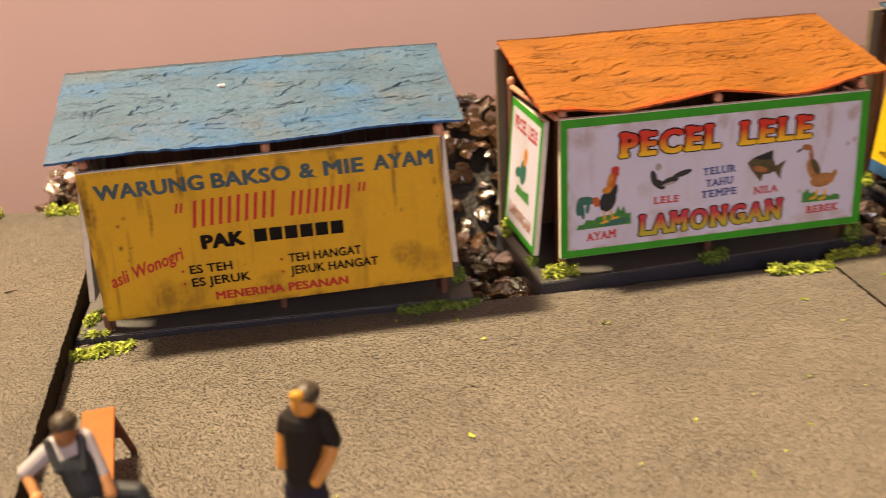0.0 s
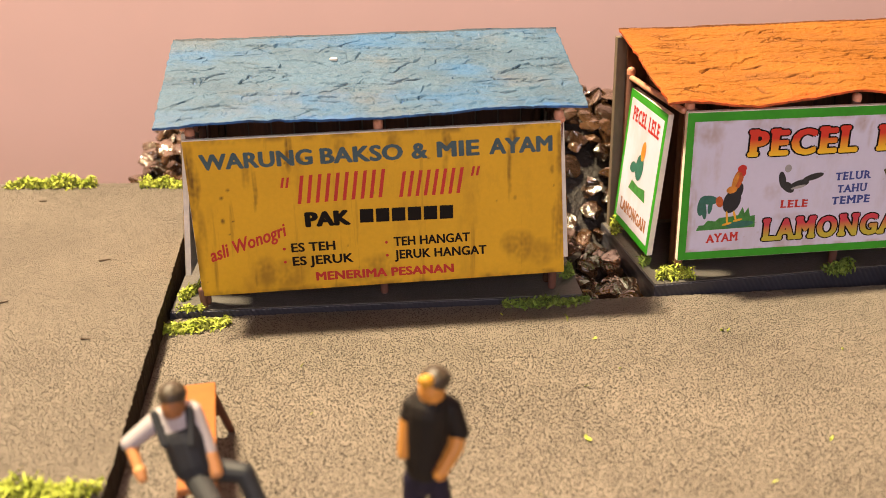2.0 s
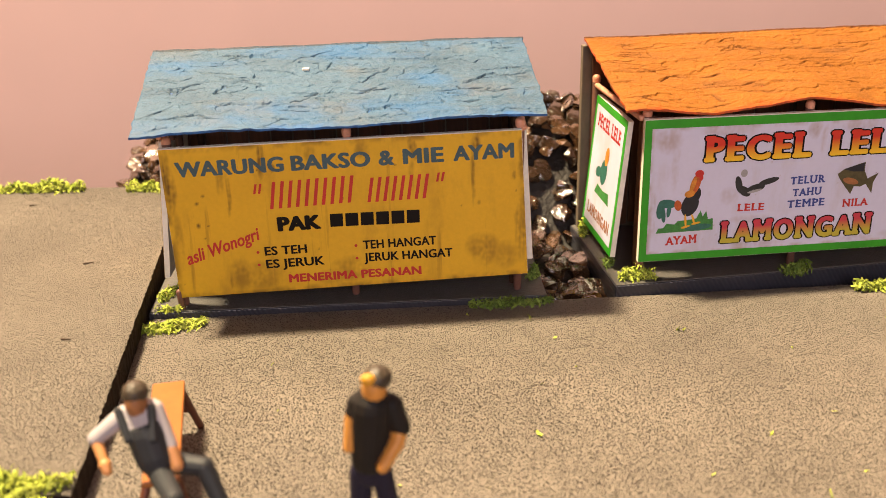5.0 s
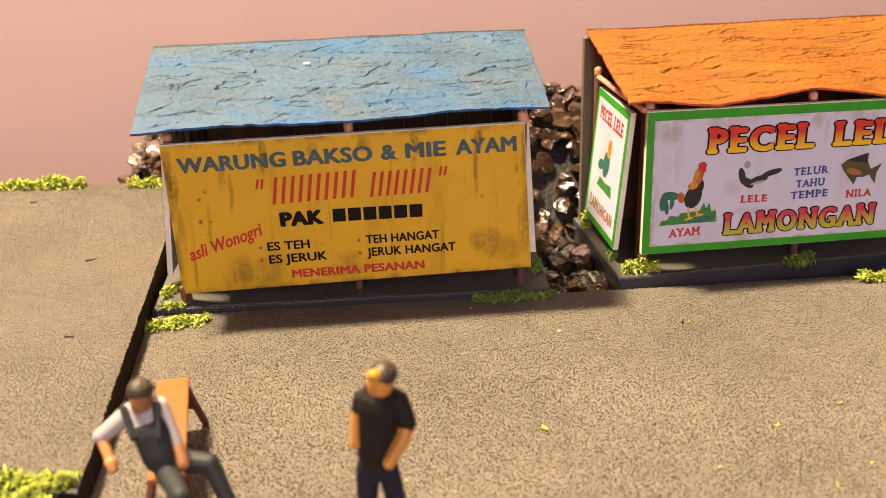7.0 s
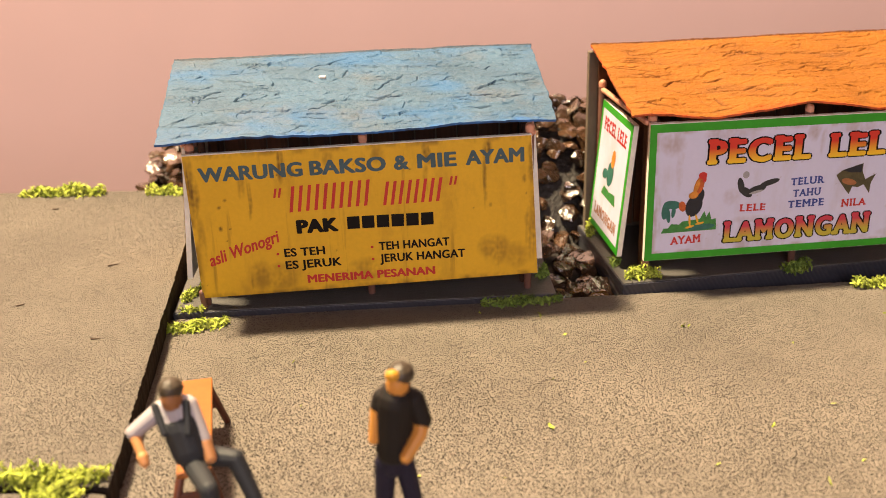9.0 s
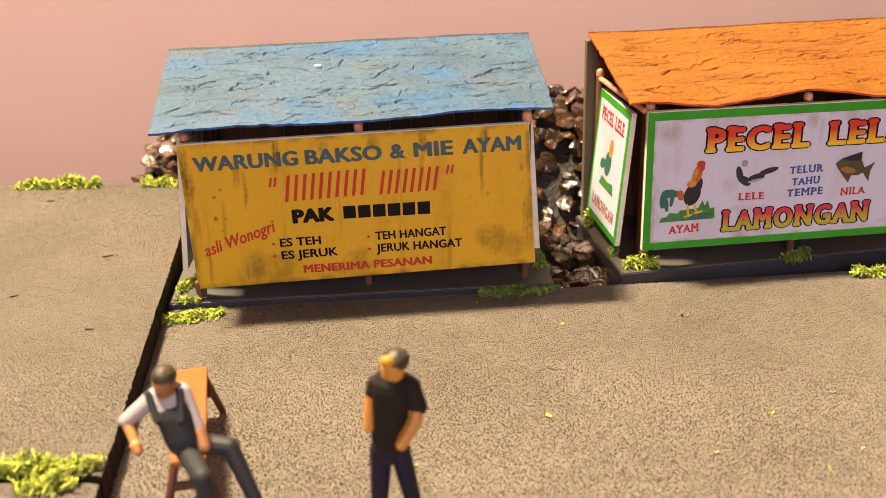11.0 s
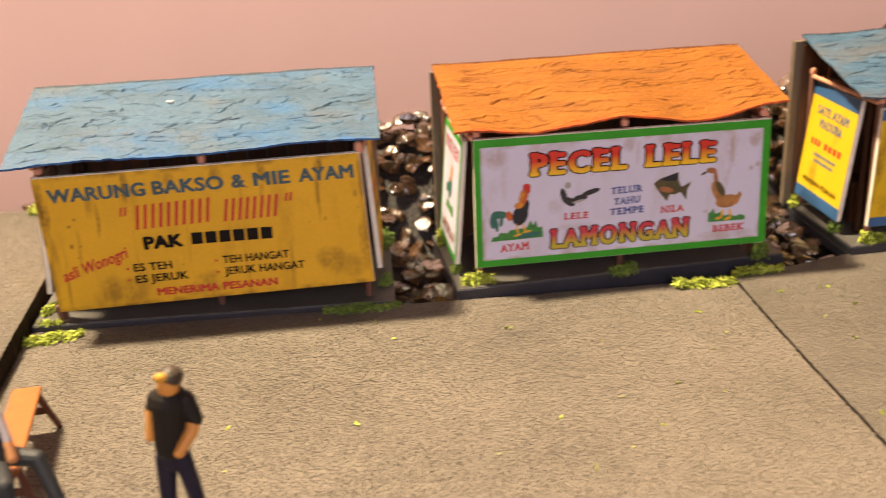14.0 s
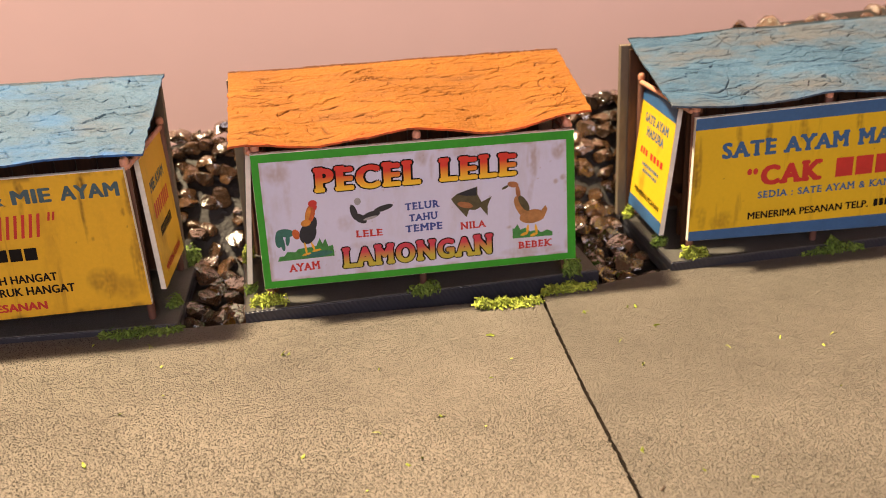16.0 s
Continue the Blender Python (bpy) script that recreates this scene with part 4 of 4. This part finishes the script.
# third stall: yellow sign with blue bands, faded blue roof
W3 = 84.0
stall_3 = stall_frame("food_stall", 147.2, 265.2, 10.3, W3, [(-5.1, -1.2), (90.0, 1.0), (89.0, 42.5), (-5.8, 42.0)], 2.7, (43.9, 44.9, 45.9),
                      "miniature food stall with blue-banded yellow sign and faded blue roof", "row of food stalls", 4.0, 0.46)
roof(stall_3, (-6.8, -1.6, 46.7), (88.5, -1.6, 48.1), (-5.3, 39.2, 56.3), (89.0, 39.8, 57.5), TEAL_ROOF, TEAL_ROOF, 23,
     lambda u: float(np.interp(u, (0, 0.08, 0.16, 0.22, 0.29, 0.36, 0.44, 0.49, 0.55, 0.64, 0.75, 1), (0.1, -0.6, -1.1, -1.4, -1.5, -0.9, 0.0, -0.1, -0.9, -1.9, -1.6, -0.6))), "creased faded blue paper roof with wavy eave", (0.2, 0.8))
back_wall(stall_3, -7.6, 88.0, 38.0, 2.5, 54.6)
sign_3 = part("front_sign", panel([(-0.3, 7.9), (84.0, 5.7), (84.0, 44.4), (0.5, 42.4)], 0, 1.5, 0.12), PAPER, stall_3, "yellow printed sign board with blue bands")
stained_print([(-0.25, 8.0), (83.9, 5.8), (83.9, 44.2), (0.55, 42.2)], -0.04, SUN_YELLOW, sign_3, "bright yellow print with faint streaks", 14,
              [(13.0, 37.0, 1.0, 4.0, 0.5), (21.0, 36.5, 1.3, 5.0, 0.55), (31.0, 37.0, 1.8, 4.0, 0.55), (47.0, 37.0, 1.2, 4.0, 0.5), (60.0, 36.0, 1.2, 5.0, 0.5), (1.2, 28.0, 1.6, 10.0, 0.6),
               (10.0, 13.0, 4.5, 3.0, 0.35), (3.0, 14.0, 2.0, 4.0, 0.4), (70.0, 14.0, 5.0, 4.0, 0.35)])
bar_parts("band", [[(0.4, 39.1), (83.9, 40.5), (83.9, 44.2), (0.55, 42.2)], [(-0.25, 8.0), (83.9, 5.8), (83.9, 10.1), (-0.1, 10.7)]], -0.08, SKY_BLUE, sign_3, "blue printed band")
lettered(sign_3, "SATE AYAM MADURA", (8.1, 30.8), (75.5, 31.6), 4.3, SKY_BLUE, 0.055, slab=True)
bar_parts("name_bar", bars((41.2, 22.5), (64.5, 22.7), 5.4, 4, 0, 0.14)
          + [oval(16.3, 26.3, 0.7, 0.9), oval(18.0, 26.3, 0.7, 0.9)], -0.09, RED_INK, sign_3)
lettered(sign_3, "CAK", (19.5, 22.4), (37.2, 22.5), 5.4, RED_INK, 0.07, slab=True)
lettered(sign_3, "SEDIA : SATE AYAM & KAMBING", (19.1, 18.5), (65.5, 18.8), 2.0, SKY_BLUE, 0.03, slab=True)
lettered(sign_3, "MENERIMA PESANAN TELP.", (16.6, 12.6), (52.0, 12.8), 2.1, BLACK_INK, 0.036)
bar_parts("number_bar", bars((53.6, 12.8), (63.5, 12.9), 2.1, 6, 0, 0.25), -0.09, BLACK_INK, sign_3)
board, face, sheet = side_sign(stall_3, "left", W3, SUN_YELLOW, 7.0, 43.0, splay=0.6, lean=(-5.3, -1.2))
sheet("band", [[(0, 38.9), (27.7, 38.9), (27.7, 43.0), (0, 43.0)], [(0, 7.0), (27.7, 7.0), (27.7, 10.6), (0, 10.6)]], SKY_BLUE, 0.11)
words("lettering", "SATE AYAM", (4.5, 34.0), (23.5, 34.0), 2.5, SKY_BLUE, board, 0.12, 0.03, slab=True, to_local=face)
words("lettering", "MADURA", (7, 30.2), (21, 30.2), 2.5, SKY_BLUE, board, 0.12, 0.03, slab=True, to_local=face)
sheet("name_bar", bars((4.0, 24.4), (10.6, 24.4), 1.9, 3, 0, 0.34) + bars((12.4, 24.4), (23.6, 24.4), 1.9, 4, 0, 0.34), RED_INK, 0.12)
sheet("text_bar", bars((7, 21.4), (21, 21.4), 0.9, 10, 0, 0.3) + bars((8, 19.6), (20, 19.6), 0.9, 8, 0, 0.3), SKY_BLUE, 0.12)
words("lettering", "MENERIMA PESANAN", (3.5, 12.6), (24.5, 12.6), 1.6, BLACK_INK, board, 0.12, 0.02, to_local=face)
part("counter", box(3, 76, 16, 24, 14, 16, 0.2), WOOD, stall_3, "dark wooden shelf inside")
part("counter_leg", box(4, 6, 17, 19, 2.6, 14), WOOD, stall_3)
part("counter_leg", box(73, 75, 17, 19, 2.6, 14), WOOD, stall_3)


# ---- figurines and bench ----
def figurine(name, x, y, limbs, balls, mats, label, shift=(0, 0)):
    bm = bmesh.new()
    for p, q, r0, r1, m in limbs:
        rod(p, q, r0, r1, 12, bm, m)
    for c, r, squash, m in balls:
        ball(bm, c, r, m, squash)
    low = min(v.co.z for v in bm.verts)
    for v in bm.verts:
        v.co -= Vector((x, y, low))
    bmesh.ops.recalc_face_normals(bm, faces=bm.faces)
    tree, tint = BVHTree.FromBMesh(bm), [f.material_index for f in bm.faces]
    rough = bpy.data.meshes.new("rough")
    bm.to_mesh(rough)
    bm.free()
    tmp = new("rough", rough)
    weld = tmp.modifiers.new("weld", "REMESH")
    weld.mode, weld.voxel_size = "VOXEL", 0.16
    me = bpy.data.meshes.new_from_object(tmp.evaluated_get(bpy.context.evaluated_depsgraph_get()))
    bpy.data.objects.remove(tmp)
    me.name = name
    me.materials.clear()
    for m in mats:
        me.materials.append(m)
    for p in me.polygons:
        p.material_index = tint[tree.find_nearest(p.center)[2]]
    me.transform(Matrix.Scale(U, 4))
    me.shade_smooth()
    ob = new(name, me)
    ob.location = ((x + shift[0]) * U, (y + shift[1]) * U, 0)
    return tagged(ob, label, "figurine", "figurines on the road")


# mats: 0 skin, 1 shirt, 2 trousers, 3 hair or cap, 4 shoes, 5 badge
figurine("figurine", -18.0, 137.2, [
    ((-20.3, 137.2, 1.6), (-20.2, 137.0, 9.0), 1.15, 1.4, 2), ((-20.2, 137.0, 9.0), (-19.5, 137.2, 18.4), 1.45, 1.9, 2),
    ((-14.6, 137.4, 1.6), (-14.8, 137.0, 9.0), 1.1, 1.35, 2), ((-14.8, 137.0, 9.0), (-16.6, 137.2, 18.4), 1.4, 1.75, 2),
    ((-19.9, 137.2, 0.9), (-21.0, 135.2, 0.8), 0.9, 0.75, 4), ((-15.0, 137.4, 0.9), (-15.1, 135.2, 0.8), 0.9, 0.75, 4),
    ((-18.4, 137.2, 18.2), (-18.1, 137.2, 20.8), 2.4, 2.75, 2), ((-18.1, 137.0, 21.0), (-17.4, 137.3, 29.6), 2.9, 3.35, 1),
    ((-19.6, 137.2, 30.2), (-14.9, 137.5, 30.0), 1.6, 1.7, 1), ((-19.8, 137.1, 30.1), (-20.3, 136.8, 28.9), 1.29, 1.2, 1),
    ((-20.5, 136.7, 28.6), (-21.1, 135.7, 23.4), 1.0, 0.8, 0), ((-14.5, 137.3, 29.8), (-13.3, 136.9, 26.3), 1.7, 1.5, 1),
    ((-13.3, 136.9, 26.5), (-13.7, 135.8, 24.4), 1.2, 1.1, 0), ((-13.7, 135.8, 24.4), (-15.9, 134.0, 21.2), 1.1, 0.95, 0),
    ((-17.1, 137.1, 31.0), (-16.9, 136.9, 32.4), 1.2, 1.2, 0)],
    [((-16.9, 136.6, 33.2), 2.03, (0.95, 1.05, 1.1), 0), ((-16.4, 137.1, 34.6), 2.22, (1.0, 1.05, 0.85), 3), ((-17.6, 135.3, 35.2), 1.2, (0.95, 0.75, 0.8), 5)],
    [SKIN, BLACK_CLOTH, NAVY, HAIR, BLACK_CLOTH, BADGE], "miniature plastic figurine in dark clothes and cap standing on road", (-0.45, -0.6))
figurine("figurine", -54.0, 142.0, [
    ((-52.6, 144.2, 14.6), (-46.4, 143.4, 14.4), 2.0, 1.6, 2), ((-46.4, 143.4, 14.4), (-40.8, 139.8, 2.2), 1.6, 1.1, 2),
    ((-40.6, 139.6, 1.0), (-38.8, 138.2, 0.9), 0.95, 0.75, 4), ((-54.0, 143.0, 14.6), (-48.6, 134.2, 14.6), 2.0, 1.6, 2),
    ((-48.6, 134.2, 14.6), (-46.6, 131.4, 2.2), 1.6, 1.1, 2), ((-46.5, 131.2, 1.0), (-45.6, 129.4, 0.9), 0.95, 0.75, 4),
    ((-53.6, 142.6, 16.7), (-54.8, 143.6, 20.4), 3.3, 3.4, 2), ((-55.1, 143.9, 21.2), (-55.9, 144.4, 24.4), 3.1, 2.2, 1),
    ((-57.9, 144.5, 23.2), (-54.0, 145.0, 24.3), 1.4, 1.4, 1), ((-58.5, 144.5, 23.2), (-62.9, 142.4, 20.0), 1.6, 1.3, 1),
    ((-62.9, 142.4, 20.0), (-60.9, 139.8, 16.9), 1.02, 0.74, 0), ((-60.9, 139.8, 16.9), (-60.5, 139.3, 16.1), 1.02, 0.84, 0),
    ((-53.5, 144.8, 24.2), (-50.9, 142.6, 18.8), 1.35, 1.0, 1), ((-50.8, 142.4, 18.4), (-50.0, 141.4, 15.8), 1.0, 1.05, 0),
    ((-58.9, 143.1, 24.7), (-57.0, 140.7, 20.9), 0.62, 0.62, 2), ((-53.6, 143.4, 25.2), (-53.0, 140.9, 20.9), 0.62, 0.62, 2),
    ((-56.0, 144.5, 24.7), (-56.1, 144.3, 26.0), 1.12, 1.12, 0)],
    [((-56.0, 143.5, 25.9), 2.0, (0.92, 1.0, 1.2), 5), ((-56.1, 144.1, 27.5), 2.15, (1.0, 1.1, 0.9), 3), ((-56.1, 145.2, 23.7), 2.7, (1.05, 0.7, 0.8), 1)],
    [PALE_SKIN, GREY_CLOTH, DENIM, HAIR, DENIM, FACE_SHADED], "miniature plastic figurine in dark overalls seated on bench")

bench = thing("bench", -58.2, 160.4, 0, 14.0, "long orange-brown painted bench standing on the road", "bench")
part("seat", box(-3.0, 3.0, -17.0, 16.6, 10.0, 11.0, 0.25), BENCH, bench)
for end in (-1, 1):
    for s_ in (-1, 1):
        part("leg", rod((s_ * 2.2, end * 14.2, 10.1), (s_ * 4.8, end * 17.0, 0.45), 0.8, 0.7), BENCH_LEG, bench, smooth=True)
    part("stretcher", box(-3.4, 3.4, end * 15.6 - 0.4, end * 15.6 + 0.4, 4.6, 6.2, 0.15), BENCH_LEG, bench)
part("stretcher", box(-0.4, 0.4, -15.4, 15.4, 4.8, 6.0, 0.15), BENCH_LEG, bench)


# ---- grass tufts and crumbs ----
def flakes(spots, size, rnd, spread_up=1.0):
    """Small curled flakes of dyed sponge, each two bent leaves of four corners."""
    bm = bmesh.new()
    for x, y, z in spots:
        turn = Euler((rnd.uniform(-1.2, 1.2), rnd.uniform(-1.2, 1.2), rnd.uniform(0, 6.3))).to_matrix()
        ln, wd = size * rnd.uniform(0.7, 1.9), size * rnd.uniform(0.14, 0.34) * (0.6 if size > 2 else 1.0)
        pts = [(-ln / 2, -wd / 2, 0), (0, -wd * 0.7, ln * 0.18), (ln / 2, -wd / 4, 0), (ln / 2, wd / 4, 0), (0, wd * 0.7, ln * 0.22), (-ln / 2, wd / 2, 0)]
        v = [bm.verts.new(Vector((x, y, z)) + turn @ Vector(p)) for p in pts]
        bm.faces.new((v[0], v[1], v[4], v[5]))
        bm.faces.new((v[1], v[2], v[3], v[4]))
    return bm


def tuft(x0, y0, x1, y1, z, height, count, mat, width=1.6, size=1.5, label="small tuft of bright green model grass"):
    count, size = (int(count * (2.3 if size < 2 else 1.1)), size * 0.95) if mat == GRASS else (int(count * 1.5), size * 1.05)
    rnd = random.Random(int(abs(x0 * 31 + y0 * 17)))
    cx, cy = (x0 + x1) / 2, (y0 + y1) / 2
    spots = []
    for _ in range(count):
        a = min(1, max(0, rnd.gauss(0.5, 0.27)))
        lump = 0.55 + 0.45 * math.sin(9 * a + x0) * math.cos(5 * a)
        w = rnd.gauss(0, 0.5) * width
        spots.append((x0 + (x1 - x0) * a - cx + rnd.gauss(0, 0.4), y0 + (y1 - y0) * a - cy + w,
                      abs(rnd.random() ** 1.3) * height * max(0.25, lump) * max(0.1, 1 - (w / width / 1.6) ** 2) + 0.15))
    ob = link_mesh("grass_tuft", flakes(spots, size, rnd), mat)
    ob.location = (cx * U, cy * U, z * U)
    return tagged(ob, label, "grass", "grass tufts")


tuft(-152, 302.5, -127, 303.5, 6, 4.2, 420, GRASS, 2.0)
tuft(-112, 303.0, -97, 303.6, 6, 3.6, 240, GRASS, 1.8)
tuft(-82, 219.0, -69, 223.2, 0, 1.9, 330, GRASS, 1.9)
tuft(-81.5, 232.0, -79.5, 239, 1.7, 2.4, 110, GRASS, 1.2)
tuft(-81, 226.8, -75, 227.4, 1.7, 0.8, 30, GRASS, 0.8)
tuft(-5.5, 233.0, 13.4, 236.2, 0, 2.0, 300, MOSS, 1.5, label="dark green tuft of model grass by plinth")
tuft(9.0, 246.0, 10.4, 249, 1.7, 4.5, 110, MOSS, 1.1, label="dark green tuft of model grass on plinth")
tuft(6.0, 274.0, 9.0, 277, 1.7, 7.0, 130, MOSS, 1.4, label="dark green tuft of model grass on plinth")
tuft(31.2, 243.4, 39.0, 244.6, 3, 3.6, 210, GRASS, 1.4)
tuft(28.2, 251.0, 29.5, 254.0, 3, 2.6, 80, MOSS, 1.0, label="dark green tuft of model grass on plinth")
tuft(23.6, 272.5, 24.8, 276.0, 3, 4.5, 110, GRASS, 1.2)
tuft(72.2, 248.0, 78.4, 249.4, 2.6, 4.6, 190, MOSS, 1.0, label="dark green tuft of model grass on plinth edge")
tuft(112.8, 257.0, 116.4, 257.8, 2.8, 6.5, 150, MOSS, 1.0, label="dark green tuft of model grass on plinth")
tuft(89.5, 244.0, 105.0, 246.2, 0, 2.6, 380, GRASS, 1.7)
tuft(106.6, 251.2, 120.0, 254.2, 0, 2.2, 300, GRASS, 1.3)
tuft(135.6, 298.0, 137.2, 303.0, 2.7, 5.0, 150, GRASS, 1.4)
tuft(139.4, 275.0, 143.0, 276.4, 2.7, 3.2, 120, MOSS, 1.2, label="dark green tuft of model grass on plinth")
tuft(146.2, 266.0, 152.5, 267.4, 2.7, 4.0, 220, GRASS, 1.3)
tuft(180.6, 271.4, 197.5, 273.8, 0.1, 3.0, 260, MOSS, 1.3, label="dark green tuft of model grass by plinth")
tuft(186.6, 272.0, 190.0, 272.8, 0.1, 6.0, 100, MOSS, 1.0, label="dark green tuft of model grass by plinth")
tuft(-93, 147.2, -72.5, 149.0, 6, 4.6, 420, GRASS, 1.9, 2.5)
tuft(-84, 142.4, -74.5, 142.8, 6, 3.6, 170, GRASS, 1.5, 2.5)
tuft(-118, 146.4, -95, 147.2, 6, 4.0, 320, GRASS, 1.9, 2.5)

CRUMBS = [(13.7, 216.9), (52.6, 177.2), (80.3, 191.3), (132.4, 230.1), (96.4, 215.6), (65.5, 212.7), (126.3, 210.8), (120.7, 176.4), (42.0, 221.0),
          (129.3, 241.2), (116.1, 238.9), (127.2, 241.3), (8.3, 227.0), (8.6, 176.2), (43.3, 221.1), (91.9, 228.0)]
rnd = random.Random(4)
spots = [(x, y, 0.25) for x, y in CRUMBS for _ in range(2)] + [(rnd.uniform(-60, 190), rnd.uniform(150, 235), 0.1) for _ in range(26)]
tagged(link_mesh("grass_crumbs", flakes(spots, 1.35, rnd), GRASS), "scattered yellow-green crumbs of model grass on road", "grass", kind="stuff")
for x, y, z, turn, ln in ((-103.8, 245.6, 6.25, 12, 2.5), (-136.6, 289.2, 6.2, -8, 1.9), (122.4, 163.1, 0.3, 40, 1.4), (-93.4, 203.0, 6.25, -14, 1.9), (-118.5, 221.0, 6.2, 5, 1.6)):
    ob = link_mesh("twig", rod((-ln / 2, 0, 0), (ln / 2, 0.4, 0.1), 0.2, 0.13, 7), TWIG)
    ob.matrix_basis = pose(x * U, y * U, z * U, 0, 0, turn)
    tagged(ob, "tiny dark brown twig lying on the foam road", "twig")


# ---- stone pile ----
def ridge(x):
    pts = [(-120, 12), (-111, 20), (-60, 26), (10, 33), (40, 32), (70, 30), (130, 33), (158, 41), (174, 51.5), (230, 56), (330, 58)]
    for (a, za), (b, zb) in zip(pts, pts[1:]):
        if x <= b:
            return za + (zb - za) * max(0, (x - a) / (b - a))
    return pts[-1][1]


def back_line(x):
    """How far the flat strip behind the plinths reaches."""
    return 283 + 0.17 * (x - 20) if x > -86 else 308.0


def pile(x, y):
    b = back_line(x)
    front = b - 40
    if y < b:
        return -4.5 + 4.0 * max(0, (y - front) / 40)
    k = min(1.0, (y - b) / 34.0)
    if y > b + 37:
        return ridge(x) - 4 - (y - b - 37) * 1.6
    return -0.5 + (ridge(x) - 3.0) * (k * (1.6 - 0.6 * k))


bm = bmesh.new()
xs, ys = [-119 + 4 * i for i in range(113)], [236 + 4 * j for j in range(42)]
# raised behind the third stall so the dark underlay covers the stones
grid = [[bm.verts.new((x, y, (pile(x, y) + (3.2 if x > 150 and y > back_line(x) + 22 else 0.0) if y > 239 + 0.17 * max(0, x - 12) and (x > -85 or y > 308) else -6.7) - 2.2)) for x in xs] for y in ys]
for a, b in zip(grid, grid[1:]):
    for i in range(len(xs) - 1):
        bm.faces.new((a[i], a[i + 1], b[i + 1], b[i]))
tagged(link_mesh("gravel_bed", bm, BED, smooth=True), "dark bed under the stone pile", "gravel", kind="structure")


def stone_mesh(seed, fine=3):
    r = random.Random(seed)
    bm = bmesh.new()
    bmesh.ops.create_icosphere(bm, subdivisions=fine, radius=1.0)
    planes = [(Vector((r.gauss(0, 1), r.gauss(0, 1), r.gauss(0, 1))).normalized(), r.uniform(0.52, 0.86)) for _ in range(20)]
    for v in bm.verts:
        for n, d in planes:
            over = v.co.dot(n) - d
            if over > 0:
                v.co -= n * over
        v.co *= 1 + 0.10 * noise.noise(v.co * 1.7 + Vector((seed, 0, 0)))
        v.co = Vector((v.co.x * 1.22, v.co.y * 0.98, v.co.z * 0.62)) * U
    me = bpy.data.meshes.new("stone")
    bm.to_mesh(me)
    bm.free()
    me.materials.append(STONE)
    me.shade_smooth()
    me.set_sharp_from_angle(angle=radians(18))
    return me


STONES = [stone_mesh(40 + i) for i in range(9)]
FAR_STONES = [stone_mesh(60 + i, 2) for i in range(9)]
rnd = random.Random(77)
places = []
y = 241.0
while y < 378:
    x = -118.0 + rnd.uniform(0, 5)
    while x < 262:
        px, py = x + rnd.uniform(-1.6, 1.6), y + rnd.uniform(-2.2, 2.2)
        b = back_line(px)
        # lanes between the plinths, then the whole strip behind them
        lane = (14.5 < px - (py - 240) * -0.12 < 27.5 and py > 242) or (125 < px - (py - 262) * -0.14 < 139.5 and py > 264.5)
        if b + 4 < py < b + 46 or (lane and py <= b + 4):
            places.append((px, py, pile(px, py) + rnd.uniform(-1.0, 1.2), rnd.uniform(3.4, 4.9) if py < 254 or 262 < py < 276 and px > 100 else rnd.uniform(3.0, 4.5)))
        x += rnd.uniform(4.8, 6.7)
    y += 4.0
near = sorted(range(len(places)), key=lambda i: min(abs(places[i][0] - 20), abs(places[i][0] - 132), abs(places[i][0] + 104) + 8, abs(places[i][0] - 215) + 12) + 0.25 * (places[i][1] - 240))
pile_thing = thing("stone_pile", 20, 300, -4, 0, "heap of glossy dark brown stones behind the stalls", "stones")
chosen = set(near[:300])
rest_v, rest_f = [], []
for i, (px, py, pz, r) in enumerate(places):
    me = (STONES if i in chosen else FAR_STONES)[rnd.randrange(9)]
    m = pose((px - 20) * U, (py - 300) * U, (pz + 4) * U, rnd.uniform(-10, 55), rnd.uniform(-30, 30), rnd.uniform(0, 360)) @ Matrix.Scale(r, 4)
    if i in chosen:
        ob = new("stone", me)
        ob.parent, ob.matrix_basis = pile_thing, m
    else:
        k = len(rest_v)
        rest_v += [m @ v.co for v in me.vertices]
        rest_f += [[k + n for n in p.vertices] for p in me.polygons]
me = bpy.data.meshes.new("far_stones")
me.from_pydata(rest_v, [], rest_f)
me.materials.append(STONE)
me.shade_smooth()
me.set_sharp_from_angle(angle=radians(18))
ob = new("far_stones", me)
ob.parent = pile_thing
tagged(ob, kind="stuff")
